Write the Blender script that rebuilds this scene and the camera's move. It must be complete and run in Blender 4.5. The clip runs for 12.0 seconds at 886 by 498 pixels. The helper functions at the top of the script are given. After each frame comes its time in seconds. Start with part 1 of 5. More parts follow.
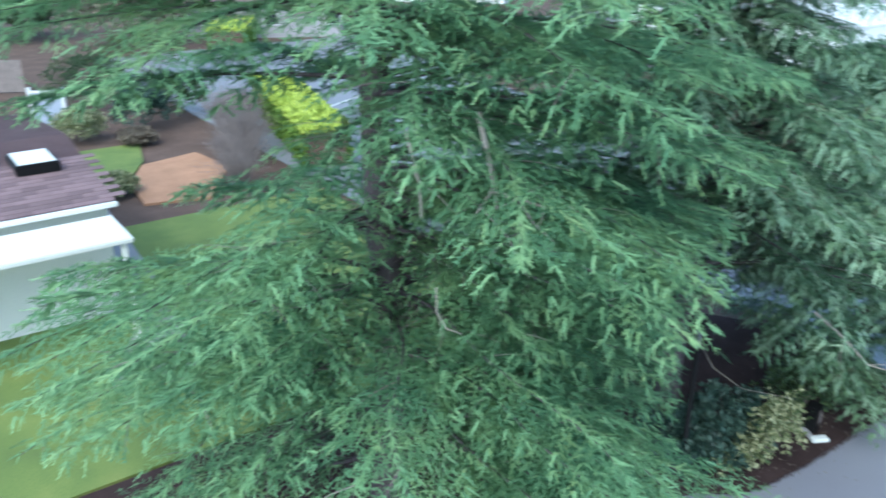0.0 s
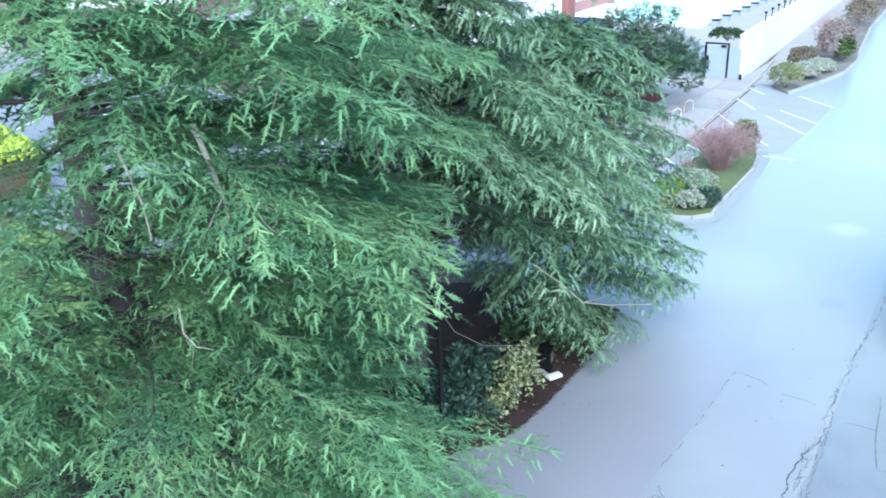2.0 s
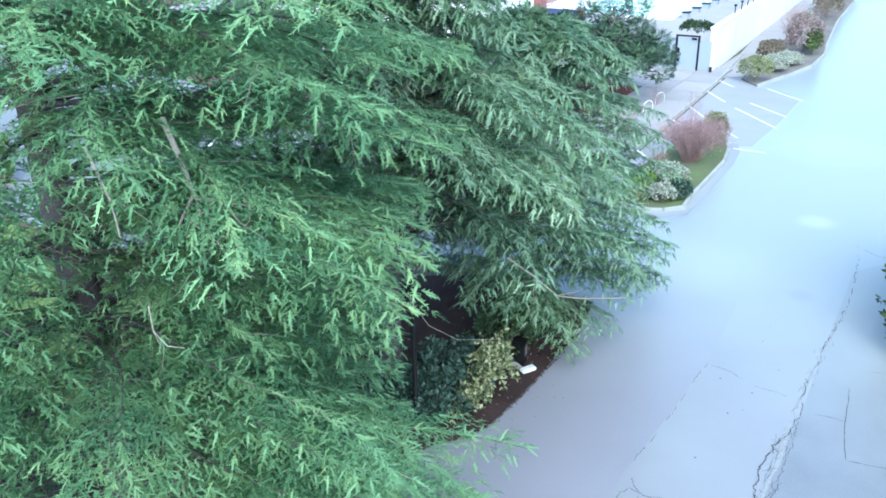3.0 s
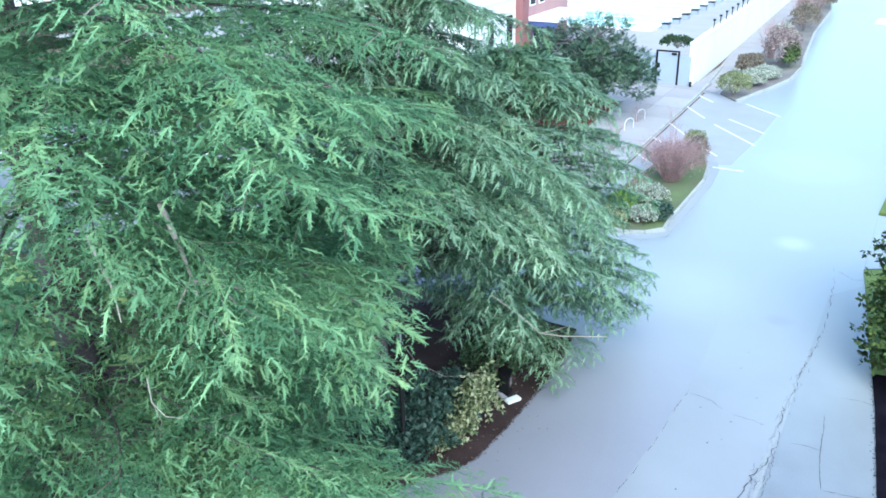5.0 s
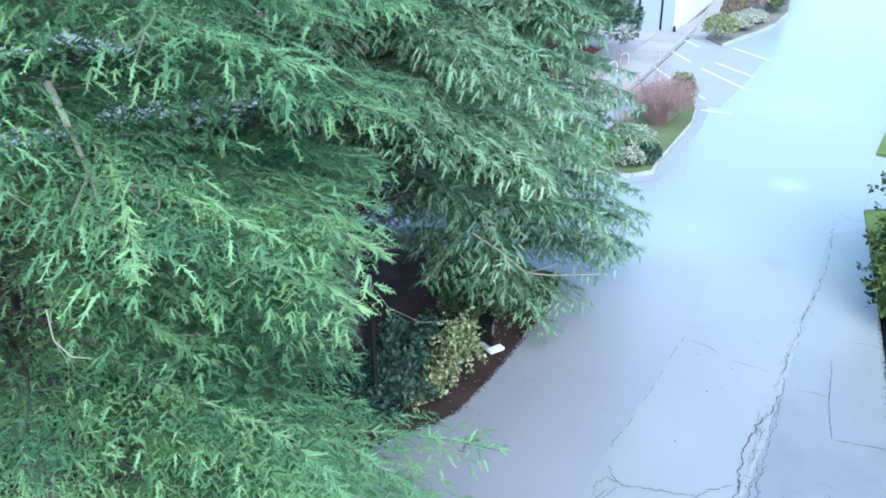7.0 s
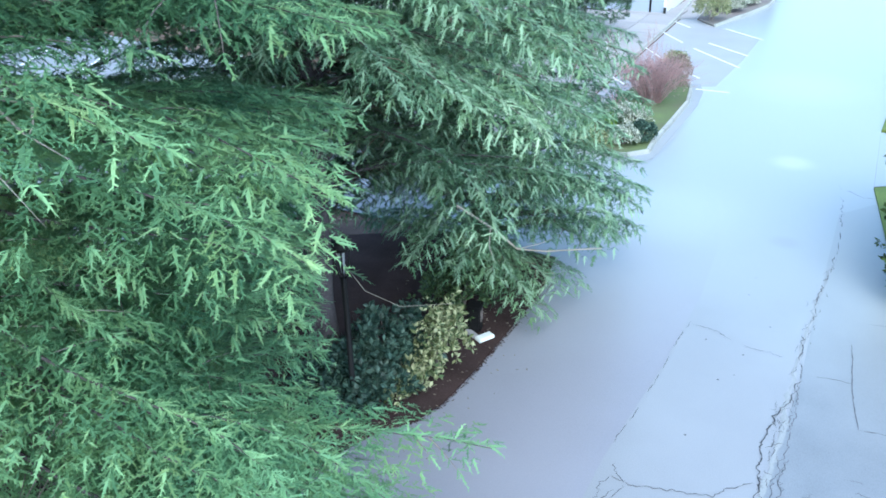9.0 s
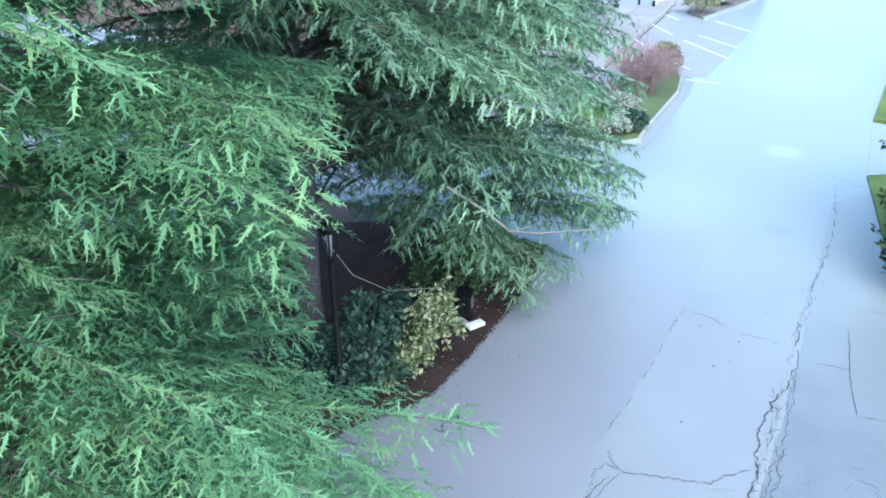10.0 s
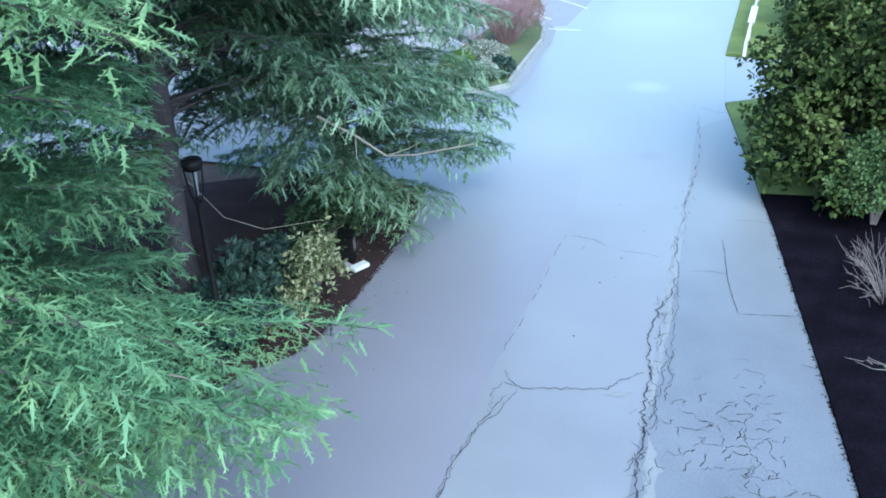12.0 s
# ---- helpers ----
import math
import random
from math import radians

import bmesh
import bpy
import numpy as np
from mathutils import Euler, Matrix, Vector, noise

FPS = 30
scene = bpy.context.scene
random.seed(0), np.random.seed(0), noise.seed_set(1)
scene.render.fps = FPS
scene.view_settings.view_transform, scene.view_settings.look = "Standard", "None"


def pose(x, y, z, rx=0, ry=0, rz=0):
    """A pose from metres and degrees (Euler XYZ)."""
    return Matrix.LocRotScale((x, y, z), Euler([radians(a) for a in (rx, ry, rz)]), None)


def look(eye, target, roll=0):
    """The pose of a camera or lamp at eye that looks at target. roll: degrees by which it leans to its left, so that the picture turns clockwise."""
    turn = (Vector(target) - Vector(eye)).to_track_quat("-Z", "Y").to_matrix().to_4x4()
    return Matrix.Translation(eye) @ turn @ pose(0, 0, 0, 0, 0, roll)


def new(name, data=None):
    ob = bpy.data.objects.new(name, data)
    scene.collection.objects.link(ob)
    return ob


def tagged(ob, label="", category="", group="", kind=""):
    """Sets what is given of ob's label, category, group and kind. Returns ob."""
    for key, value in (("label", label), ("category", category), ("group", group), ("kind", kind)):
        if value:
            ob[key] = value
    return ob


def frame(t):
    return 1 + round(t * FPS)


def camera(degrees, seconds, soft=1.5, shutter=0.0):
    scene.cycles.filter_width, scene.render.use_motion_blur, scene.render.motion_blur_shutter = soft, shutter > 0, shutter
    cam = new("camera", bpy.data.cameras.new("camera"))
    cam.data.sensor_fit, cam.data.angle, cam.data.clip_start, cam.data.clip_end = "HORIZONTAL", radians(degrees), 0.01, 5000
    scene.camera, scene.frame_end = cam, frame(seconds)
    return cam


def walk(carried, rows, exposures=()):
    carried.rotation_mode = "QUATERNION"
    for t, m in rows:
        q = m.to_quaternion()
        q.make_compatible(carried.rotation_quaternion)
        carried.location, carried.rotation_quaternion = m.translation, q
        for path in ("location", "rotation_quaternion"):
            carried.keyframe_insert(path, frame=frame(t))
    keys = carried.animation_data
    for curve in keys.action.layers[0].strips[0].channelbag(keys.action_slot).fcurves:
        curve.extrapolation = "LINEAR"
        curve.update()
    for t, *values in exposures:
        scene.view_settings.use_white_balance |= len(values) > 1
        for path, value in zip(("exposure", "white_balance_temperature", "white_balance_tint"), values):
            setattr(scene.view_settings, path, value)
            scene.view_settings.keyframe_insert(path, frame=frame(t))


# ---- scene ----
cam = camera(56.0, 12.0, soft=1.7, shutter=0.25)
PATH = [
    (0, (0.406, -0.098, 9.464), (-1.11, 0.963, 8.706), -0.2),
    (0.5, (0.437, -0.175, 9.519), (-0.826, 1.173, 8.752), -1.2),
    (1, (0.439, -0.152, 9.541), (-0.808, 1.204, 8.761), -0.9),
    (1.5, (0.441, -0.159, 9.569), (-0.793, 1.202, 8.78), -0.6),
    (2, (0.452, -0.261, 9.57), (-0.605, 1.243, 8.782), -2.2),
    (2.5, (0.37, -0.175, 9.598), (-0.629, 1.358, 8.791), -1.2),
    (3, (0.344, -0.187, 9.581), (-0.651, 1.347, 8.77), -1.4),
    (3.5, (0.369, -0.223, 9.7), (-0.622, 1.319, 8.9), -1.5),
    (5.3, (0.352, -0.221, 10.412), (-0.602, 1.337, 9.598), -1.5),
    (5.5, (0.298, -0.117, 10.411), (-0.648, 1.444, 9.593), -1.6),
    (6, (0.082, 0.275, 10.172), (-0.835, 1.839, 9.328), -1.6),
    (6.5, (-0.06, 0.545, 9.703), (-0.974, 2.099, 8.836), -1.4),
    (7, (-0.245, 0.839, 9.221), (-1.147, 2.389, 8.334), -1.4),
    (7.2, (-0.362, 1.02, 9.079), (-1.248, 2.573, 8.183), -1.3),
    (8.8, (-0.756, 1.829, 8.314), (-1.635, 3.392, 7.428), -1.5),
    (9, (-0.779, 1.88, 8.24), (-1.652, 3.443, 7.35), -1.6),
    (9.5, (-0.863, 1.987, 8.039), (-1.723, 3.558, 7.15), -1.4),
    (10, (-0.923, 2.034, 7.868), (-1.769, 3.611, 6.975), -1.2),
    (10.5, (-0.982, 2.071, 7.608), (-1.83, 3.645, 6.711), -1.3),
    (11, (-1.026, 2.103, 7.321), (-1.832, 3.694, 6.415), -1.8),
    (11.5, (-1.025, 2.09, 7.103), (-1.575, 3.776, 6.178), -2.2),
    (12, (-0.96, 2.036, 6.944), (-1.537, 3.709, 6.012), -1.9),
]
EXPOSURES = [(0.0, 1.45, 5500, -5), (0.4, 1.6, 5500, -5), (2.4, 1.85, 5500, -5), (10.8, 1.8, 5450, -5), (12.0, 1.57, 5250, -3)]
walk(cam, [(t, look(eye, target, roll)) for t, eye, target, roll in PATH], EXPOSURES)

# ---------------------------------------------------------------- light
SUN_DIR = Vector((0.36, -0.56, 0.75)).normalized()
world = bpy.data.worlds.new("world")
scene.world = world
world.use_nodes = True
wn = world.node_tree.nodes
sky = wn.new("ShaderNodeTexSky")
sky.sky_type = "NISHITA"
sky.sun_disc = False
sky.sun_elevation = math.asin(SUN_DIR.z)
sky.sun_rotation = math.atan2(SUN_DIR.x, SUN_DIR.y)
sky.air_density, sky.dust_density, sky.ozone_density = 1.0, 2.0, 1.0
wn["Background"].inputs["Strength"].default_value = 0.15
world.node_tree.links.new(sky.outputs["Color"], wn["Background"].inputs["Color"])
sun_data = bpy.data.lights.new("sun", "SUN")
sun_data.energy, sun_data.angle, sun_data.color = 1.1, radians(65), (1.0, 0.96, 0.9)
sun = new("sun", sun_data)
sun.matrix_world = look((30, -5, 40), Vector((30, -5, 40)) - SUN_DIR)


# ---------------------------------------------------------------- materials
def material(name, base, rough=0.8, dark=0.75, light=1.2, big=0.6, fine=18.0, bump=0.15, metal=0.0, spec=0.3, island=0.0, obj=0.0, translucent=0.0, detail_mix=0.5, soft=False):
    """A surface whose colour varies at two scales, with a fine relief."""
    m = bpy.data.materials.new(name)
    m.use_nodes = True
    nt = m.node_tree
    n, ln = nt.nodes, nt.links
    bsdf = n["Principled BSDF"]
    tc = n.new("ShaderNodeTexCoord")
    a = n.new("ShaderNodeTexNoise")
    a.inputs["Scale"].default_value, a.inputs["Detail"].default_value = big, 5
    b = n.new("ShaderNodeTexNoise")
    b.inputs["Scale"].default_value, b.inputs["Detail"].default_value = fine, 4
    ln.new(tc.outputs["Object"], a.inputs["Vector"])
    ln.new(tc.outputs["Object"], b.inputs["Vector"])
    mix = n.new("ShaderNodeMix")
    mix.data_type = "FLOAT"
    mix.inputs[0].default_value = detail_mix
    ln.new(a.outputs["Fac"], mix.inputs[2])
    ln.new(b.outputs["Fac"], mix.inputs[3])
    fac = mix.outputs[0]
    if island or obj:
        g = n.new("ShaderNodeNewGeometry") if island else n.new("ShaderNodeObjectInfo")
        add = n.new("ShaderNodeMath")
        add.operation = "MULTIPLY_ADD"
        sub = n.new("ShaderNodeMath")
        sub.operation = "SUBTRACT"
        sub.inputs[1].default_value = 0.5
        ln.new(g.outputs["Random Per Island"] if island else g.outputs["Random"], sub.inputs[0])
        ln.new(sub.outputs[0], add.inputs[0])
        add.inputs[1].default_value = island or obj
        ln.new(fac, add.inputs[2])
        fac = add.outputs[0]
    ramp = n.new("ShaderNodeValToRGB")
    ramp.color_ramp.elements[0].position, ramp.color_ramp.elements[1].position = 0.3, 0.7
    lo = base if not isinstance(dark, (int, float)) else tuple(c * dark for c in base)
    lo = dark if not isinstance(dark, (int, float)) else lo
    hi = light if not isinstance(light, (int, float)) else tuple(min(c * light, 0.95) for c in base)
    ramp.color_ramp.elements[0].color = (*lo, 1)
    ramp.color_ramp.elements[1].color = (*hi, 1)
    mid = ramp.color_ramp.elements.new(0.5)
    mid.color = (*base, 1)
    ln.new(fac, ramp.inputs["Fac"])
    ln.new(ramp.outputs["Color"], bsdf.inputs["Base Color"])
    bsdf.inputs["Roughness"].default_value = rough
    bsdf.inputs["Metallic"].default_value = metal
    bsdf.inputs["Specular IOR Level"].default_value = spec
    if bump:
        bp = n.new("ShaderNodeBump")
        bp.inputs["Strength"].default_value, bp.inputs["Distance"].default_value = bump, 0.02
        ln.new(b.outputs["Fac"], bp.inputs["Height"])
        ln.new(bp.outputs["Normal"], bsdf.inputs["Normal"])
    if soft:
        at_ = n.new("ShaderNodeAttribute")
        at_.attribute_name = "shoot_normal"
        ln.new(at_.outputs["Vector"], bsdf.inputs["Normal"])
    if translucent:
        tr = n.new("ShaderNodeBsdfTranslucent")
        ln.new(ramp.outputs["Color"], tr.inputs["Color"])
        ms = n.new("ShaderNodeMixShader")
        ms.inputs[0].default_value = translucent
        ln.new(bsdf.outputs[0], ms.inputs[1])
        ln.new(tr.outputs[0], ms.inputs[2])
        ln.new(ms.outputs[0], n["Material Output"].inputs["Surface"])
    return m


def paler_road(m, spots):
    """Blends an asphalt to a paler colour farther up the road, with soft round spots (x, y, radius, shade)."""
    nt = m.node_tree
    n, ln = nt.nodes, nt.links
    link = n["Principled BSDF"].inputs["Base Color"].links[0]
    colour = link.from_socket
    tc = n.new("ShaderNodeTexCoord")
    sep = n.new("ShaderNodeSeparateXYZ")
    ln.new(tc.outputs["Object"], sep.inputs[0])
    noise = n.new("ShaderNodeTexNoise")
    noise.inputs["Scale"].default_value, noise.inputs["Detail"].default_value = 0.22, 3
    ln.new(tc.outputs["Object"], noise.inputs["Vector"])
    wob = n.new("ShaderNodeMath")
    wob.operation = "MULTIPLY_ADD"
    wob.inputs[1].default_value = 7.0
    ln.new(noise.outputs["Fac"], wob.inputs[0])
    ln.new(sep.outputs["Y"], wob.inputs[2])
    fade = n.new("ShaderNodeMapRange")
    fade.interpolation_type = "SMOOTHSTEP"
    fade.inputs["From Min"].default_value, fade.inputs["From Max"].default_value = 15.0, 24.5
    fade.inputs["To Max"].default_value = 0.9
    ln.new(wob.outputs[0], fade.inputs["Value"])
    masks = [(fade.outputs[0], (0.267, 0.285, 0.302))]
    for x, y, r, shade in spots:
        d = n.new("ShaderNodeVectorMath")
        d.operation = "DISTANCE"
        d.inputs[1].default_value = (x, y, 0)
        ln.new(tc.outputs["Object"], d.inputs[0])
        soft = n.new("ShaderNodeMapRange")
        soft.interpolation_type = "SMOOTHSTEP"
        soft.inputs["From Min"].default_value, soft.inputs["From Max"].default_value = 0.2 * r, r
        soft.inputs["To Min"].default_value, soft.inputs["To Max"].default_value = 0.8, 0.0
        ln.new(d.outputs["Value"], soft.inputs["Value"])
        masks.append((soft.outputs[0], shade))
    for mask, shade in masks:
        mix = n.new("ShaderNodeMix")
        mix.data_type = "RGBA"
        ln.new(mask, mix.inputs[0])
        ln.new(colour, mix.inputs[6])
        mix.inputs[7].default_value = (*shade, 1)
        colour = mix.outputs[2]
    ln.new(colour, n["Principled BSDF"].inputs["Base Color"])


SOIL = material("soil", (0.10, 0.065, 0.05), 0.95, 0.6, 1.5, 0.8, 25, 0.5)
LOT = material("lot_asphalt", (0.20, 0.20, 0.215), 0.5, 0.84, 1.12, 0.35, 70, 0.05, spec=0.5)
MULCH = material("bark_mulch", (0.043, 0.028, 0.027), 0.95, 0.55, 1.7, 1.5, 40, 0.7, spec=0.08)
BLACK_MULCH = material("dark_mulch", (0.0075, 0.0065, 0.010), 0.98, 0.5, 2.0, 1.5, 40, 0.6, spec=0.0)
RED_MULCH = material("red_mulch", (0.115, 0.030, 0.022), 0.95, 0.6, 1.5, 1.5, 40, 0.6)
GRASS = material("grass", (0.135, 0.185, 0.05), 0.9, (0.08, 0.11, 0.04), (0.23, 0.25, 0.075), 0.8, 30, 0.5)
ISLAND_SOIL = material("grey_mulch", (0.17, 0.15, 0.15), 0.95, (0.10, 0.085, 0.085), (0.20, 0.22, 0.15), 0.7, 25, 0.5)
ISLAND_GRASS = material("patchy_grass", (0.10, 0.125, 0.06), 0.95, (0.11, 0.085, 0.075), (0.13, 0.18, 0.06), 1.1, 25, 0.5)
ASPHALT = material("asphalt", (0.243, 0.245, 0.268), 0.30, 0.80, 1.14, 0.45, 60, 0.05, spec=0.9)
ASPHALT_NEW = material("asphalt_overlay", (0.226, 0.220, 0.258), 0.32, 0.84, 1.12, 0.35, 70, 0.05, spec=0.9)
ASPHALT_OLD = material("asphalt_worn", (0.182, 0.192, 0.218), 0.38, 0.76, 1.2, 0.9, 50, 0.08, spec=0.7)
ROAD_SPOTS = ((-2.78, 25.1, 0.75, (0.37, 0.39, 0.40)), (-5.0, 20.5, 2.6, (0.305, 0.328, 0.340)), (-3.6, 33.0, 3.0, (0.305, 0.325, 0.338)), (-2.2, 19.9, 0.45, (0.235, 0.245, 0.26)), (-1.8, 17.0, 0.4, (0.25, 0.26, 0.27)))
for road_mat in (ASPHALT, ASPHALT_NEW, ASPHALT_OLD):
    paler_road(road_mat, ROAD_SPOTS)
TAR = material("crack_filler", (0.062, 0.063, 0.074), 0.7, 0.7, 1.4, 3, 40, 0.2)
PALE = material("pale_road_stain", (0.255, 0.267, 0.285), 0.6, 0.85, 1.1, 3, 40, 0.1)
CONCRETE = material("concrete", (0.30, 0.285, 0.295), 0.85, 0.85, 1.1, 0.7, 30, 0.2, obj=0.25)
BAY = material("bay_asphalt", (0.274, 0.272, 0.294), 0.5, 0.9, 1.1, 0.8, 50, 0.08, spec=0.5)
GUTTER = material("gutter_concrete", (0.262, 0.276, 0.297), 0.7, 0.92, 1.06, 1.2, 30, 0.15)
KERB = material("kerb_concrete", (0.32, 0.33, 0.32), 0.85, 0.75, 1.1, 2, 30, 0.25, obj=0.2)
LINE = material("line_paint", (0.66, 0.66, 0.65), 0.7, 0.8, 1.1, 3, 25, 0.1)
WHITE = material("white_render", (0.66, 0.67, 0.66), 0.8, 0.93, 1.05, 0.5, 20, 0.08)
# blue-grey: the shade on the gate side is put into this colour
PANEL = material("pale_panel", (0.30, 0.34, 0.42), 0.6, 0.93, 1.05, 0.8, 20, 0.05)
BLACK = material("black_metal", (0.007, 0.007, 0.008), 0.5, 0.8, 1.3, 3, 30, 0.05, spec=0.2)
RED = material("red_render", (0.24, 0.105, 0.105), 0.8, 0.85, 1.1, 1, 20, 0.1)
PINK = material("pink_render", (0.34, 0.20, 0.20), 0.8, 0.88, 1.08, 1, 20, 0.1)
BLUE = material("blue_fascia", (0.06, 0.08, 0.20), 0.6, 0.85, 1.15, 1, 20, 0.05)
DARKGLASS = material("window_glass", (0.012, 0.016, 0.02), 0.08, 0.9, 1.1, 1, 5, 0.0, spec=0.6)
BARK = material("grey_bark", (0.082, 0.070, 0.076), 0.95, 0.55, 1.5, 2.5, 22, 0.8)
TWIG = material("pale_twig", (0.30, 0.27, 0.24), 0.9, 0.7, 1.3, 3, 30, 0.3)
TWIG_GREY = material("grey_twig", (0.22, 0.185, 0.175), 0.9, 0.7, 1.3, 3, 30, 0.2)
DRY_TWIG = material("dry_brown_twig", (0.13, 0.095, 0.075), 0.9, 0.7, 1.3, 3, 30, 0.2)
TWIG_RED = material("red_twig", (0.357, 0.227, 0.229), 0.9, 0.65, 1.4, 2, 30, 0.2)
CEDAR = material("cedar_needles", (0.168, 0.312, 0.154), 0.6, (0.086, 0.198, 0.114), (0.298, 0.438, 0.182), 0.4, 1.6, 0, spec=0.25, island=0.08, translucent=0.40, soft=True)
CEDAR_DARK = material("blue_green_needles", (0.125, 0.220, 0.122), 0.6, (0.068, 0.135, 0.082), (0.215, 0.325, 0.165), 0.6, 2.4, 0, spec=0.25, island=0.08, translucent=0.36, soft=True)
# young tips, and limb crests with a sunlit top put into the colour
CEDAR_TIP = material("cedar_young_and_lit_needles", (0.254, 0.436, 0.226), 0.6, (0.160, 0.318, 0.176), (0.385, 0.545, 0.262), 0.5, 2.0, 0, spec=0.25, island=0.10, translucent=0.3, soft=True)
CEDAR_DARK_TIP = material("blue_green_young_and_lit_needles", (0.265, 0.395, 0.265), 0.6, (0.170, 0.280, 0.190), (0.400, 0.520, 0.350), 0.7, 2.5, 0, spec=0.25, island=0.10, translucent=0.25, soft=True)
EVERGREEN = material("olive_evergreen_needles", (0.148, 0.206, 0.059), 0.6, (0.082, 0.124, 0.039), (0.246, 0.297, 0.103), 1.0, 2.5, 0, spec=0.2, island=0.10, translucent=0.3, soft=True)
PINE = material("pine_needles", (0.130, 0.235, 0.140), 0.65, (0.055, 0.120, 0.078), (0.290, 0.400, 0.230), 0.8, 4.0, 0, spec=0.25, island=0.2, translucent=0.25, soft=True)
LEAF = material("shrub_leaf", (0.050, 0.085, 0.040), 0.5, (0.025, 0.05, 0.025), (0.09, 0.13, 0.05), 0.8, 5.0, 0, spec=0.35, island=0.5, translucent=0.2)
LEAF_OLIVE = material("olive_leaf", (0.065, 0.105, 0.036), 0.5, (0.03, 0.052, 0.02), (0.14, 0.19, 0.06), 0.9, 5.0, 0, spec=0.35, island=0.5, translucent=0.2)
LEAF_BLUE = material("blue_green_leaf", (0.042, 0.082, 0.062), 0.5, (0.018, 0.040, 0.032), (0.095, 0.150, 0.115), 0.8, 5.0, 0, spec=0.35, island=0.5, translucent=0.2)
LEAF_YELLOW = material("yellow_green_leaf", (0.25, 0.27, 0.13), 0.6, (0.08, 0.12, 0.05), (0.48, 0.48, 0.30), 1.0, 6.0, 0, island=0.5, translucent=0.25)
EVERGREEN_LEAF = material("fresh_evergreen_leaf", (0.10, 0.165, 0.06), 0.55, (0.05, 0.09, 0.035), (0.19, 0.27, 0.10), 0.9, 5.0, 0, spec=0.3, island=0.4, translucent=0.2)
HEDGE_YELLOW = material("golden_hedge_leaf", (0.440, 0.525, 0.090), 0.6, (0.270, 0.357, 0.060), (0.620, 0.693, 0.150), 1.0, 6.0, 0, island=0.5, translucent=0.2)
HEDGE_GREEN = material("hedge_green_leaf", (0.13, 0.22, 0.04), 0.6, (0.06, 0.12, 0.02), (0.22, 0.32, 0.06), 1.0, 6.0, 0, island=0.5, translucent=0.2)
LEAF_PALE = material("pale_leaf", (0.34, 0.36, 0.30), 0.6, (0.16, 0.20, 0.14), (0.55, 0.56, 0.50), 1.0, 6.0, 0, island=0.6, translucent=0.2)
LEAF_BROWN = material("brown_leaf", (0.190, 0.154, 0.117), 0.7, (0.095, 0.077, 0.065), (0.285, 0.242, 0.182), 1.0, 6.0, 0, island=0.5, translucent=0.2)
LEAF_RUSSET = material("russet_leaf", (0.266, 0.201, 0.194), 0.7, (0.152, 0.098, 0.100), (0.361, 0.299, 0.275), 1.0, 6.0, 0, island=0.5, translucent=0.2)
SHINGLE = material("brown_purple_shingle", (0.17, 0.115, 0.12), 0.9, 0.75, 1.25, 1, 30, 0.3, obj=0.4)
CLAY = material("orange_clay_soil", (0.36, 0.20, 0.12), 0.95, 0.7, 1.25, 1.2, 20, 0.4)
POOLWATER = material("pool_water", (0.45, 0.70, 0.70), 0.25, 0.85, 1.15, 0.25, 3, 0.05, spec=0.12)
ROPE = material("lane_rope", (0.75, 0.82, 0.82), 0.5, 0.9, 1.05, 2, 10, 0.0)


# ---------------------------------------------------------------- mesh helpers
def mesh_from(name, verts, tris, mats, index=None, smooth=False, normals=None):
    me = bpy.data.meshes.new(name)
    verts, tris = np.asarray(verts, np.float32), np.asarray(tris, np.int32)
    k = tris.shape[1]
    me.vertices.add(len(verts))
    me.vertices.foreach_set("co", verts.ravel())
    me.loops.add(tris.size)
    me.loops.foreach_set("vertex_index", tris.ravel())
    me.polygons.add(len(tris))
    me.polygons.foreach_set("loop_start", np.arange(0, tris.size, k, dtype=np.int32))
    for m in mats if isinstance(mats, (list, tuple)) else [mats]:
        me.materials.append(m)
    if index is not None:
        me.polygons.foreach_set("material_index", np.asarray(index, np.int32))
    if smooth:
        me.polygons.foreach_set("use_smooth", np.ones(len(tris), bool))
    if normals is not None:
        me.attributes.new("shoot_normal", "FLOAT_VECTOR", "POINT").data.foreach_set("vector", np.asarray(normals, np.float32).ravel())
    me.update(calc_edges=True)
    return me


def part(name, data, mat, parent, label="", at=None, kind=""):
    """One mesh object (from a bmesh or a mesh) under a thing or a part."""
    if isinstance(data, bmesh.types.BMesh):
        me = bpy.data.meshes.new(name)
        data.to_mesh(me)
        data.free()
        me.materials.append(mat)
    else:
        me = data
    ob = new(name, me)
    if parent is not None:
        ob.parent = parent
    if at is not None:
        ob.matrix_basis = at
    return tagged(ob, label, "", "", kind)


def thing(name, label, category, at=(0, 0, 0), turn=0.0, group="", kind=""):
    ob = new(name)
    ob.empty_display_size = 0.2
    ob.matrix_basis = pose(*at, 0, 0, turn)
    return tagged(ob, label, category, group, kind)


def single(name, data, mat, label, category, kind="", group="", at=None):
    ob = part(name, data, mat, None, at=at)
    return tagged(ob, label, category, group, kind)


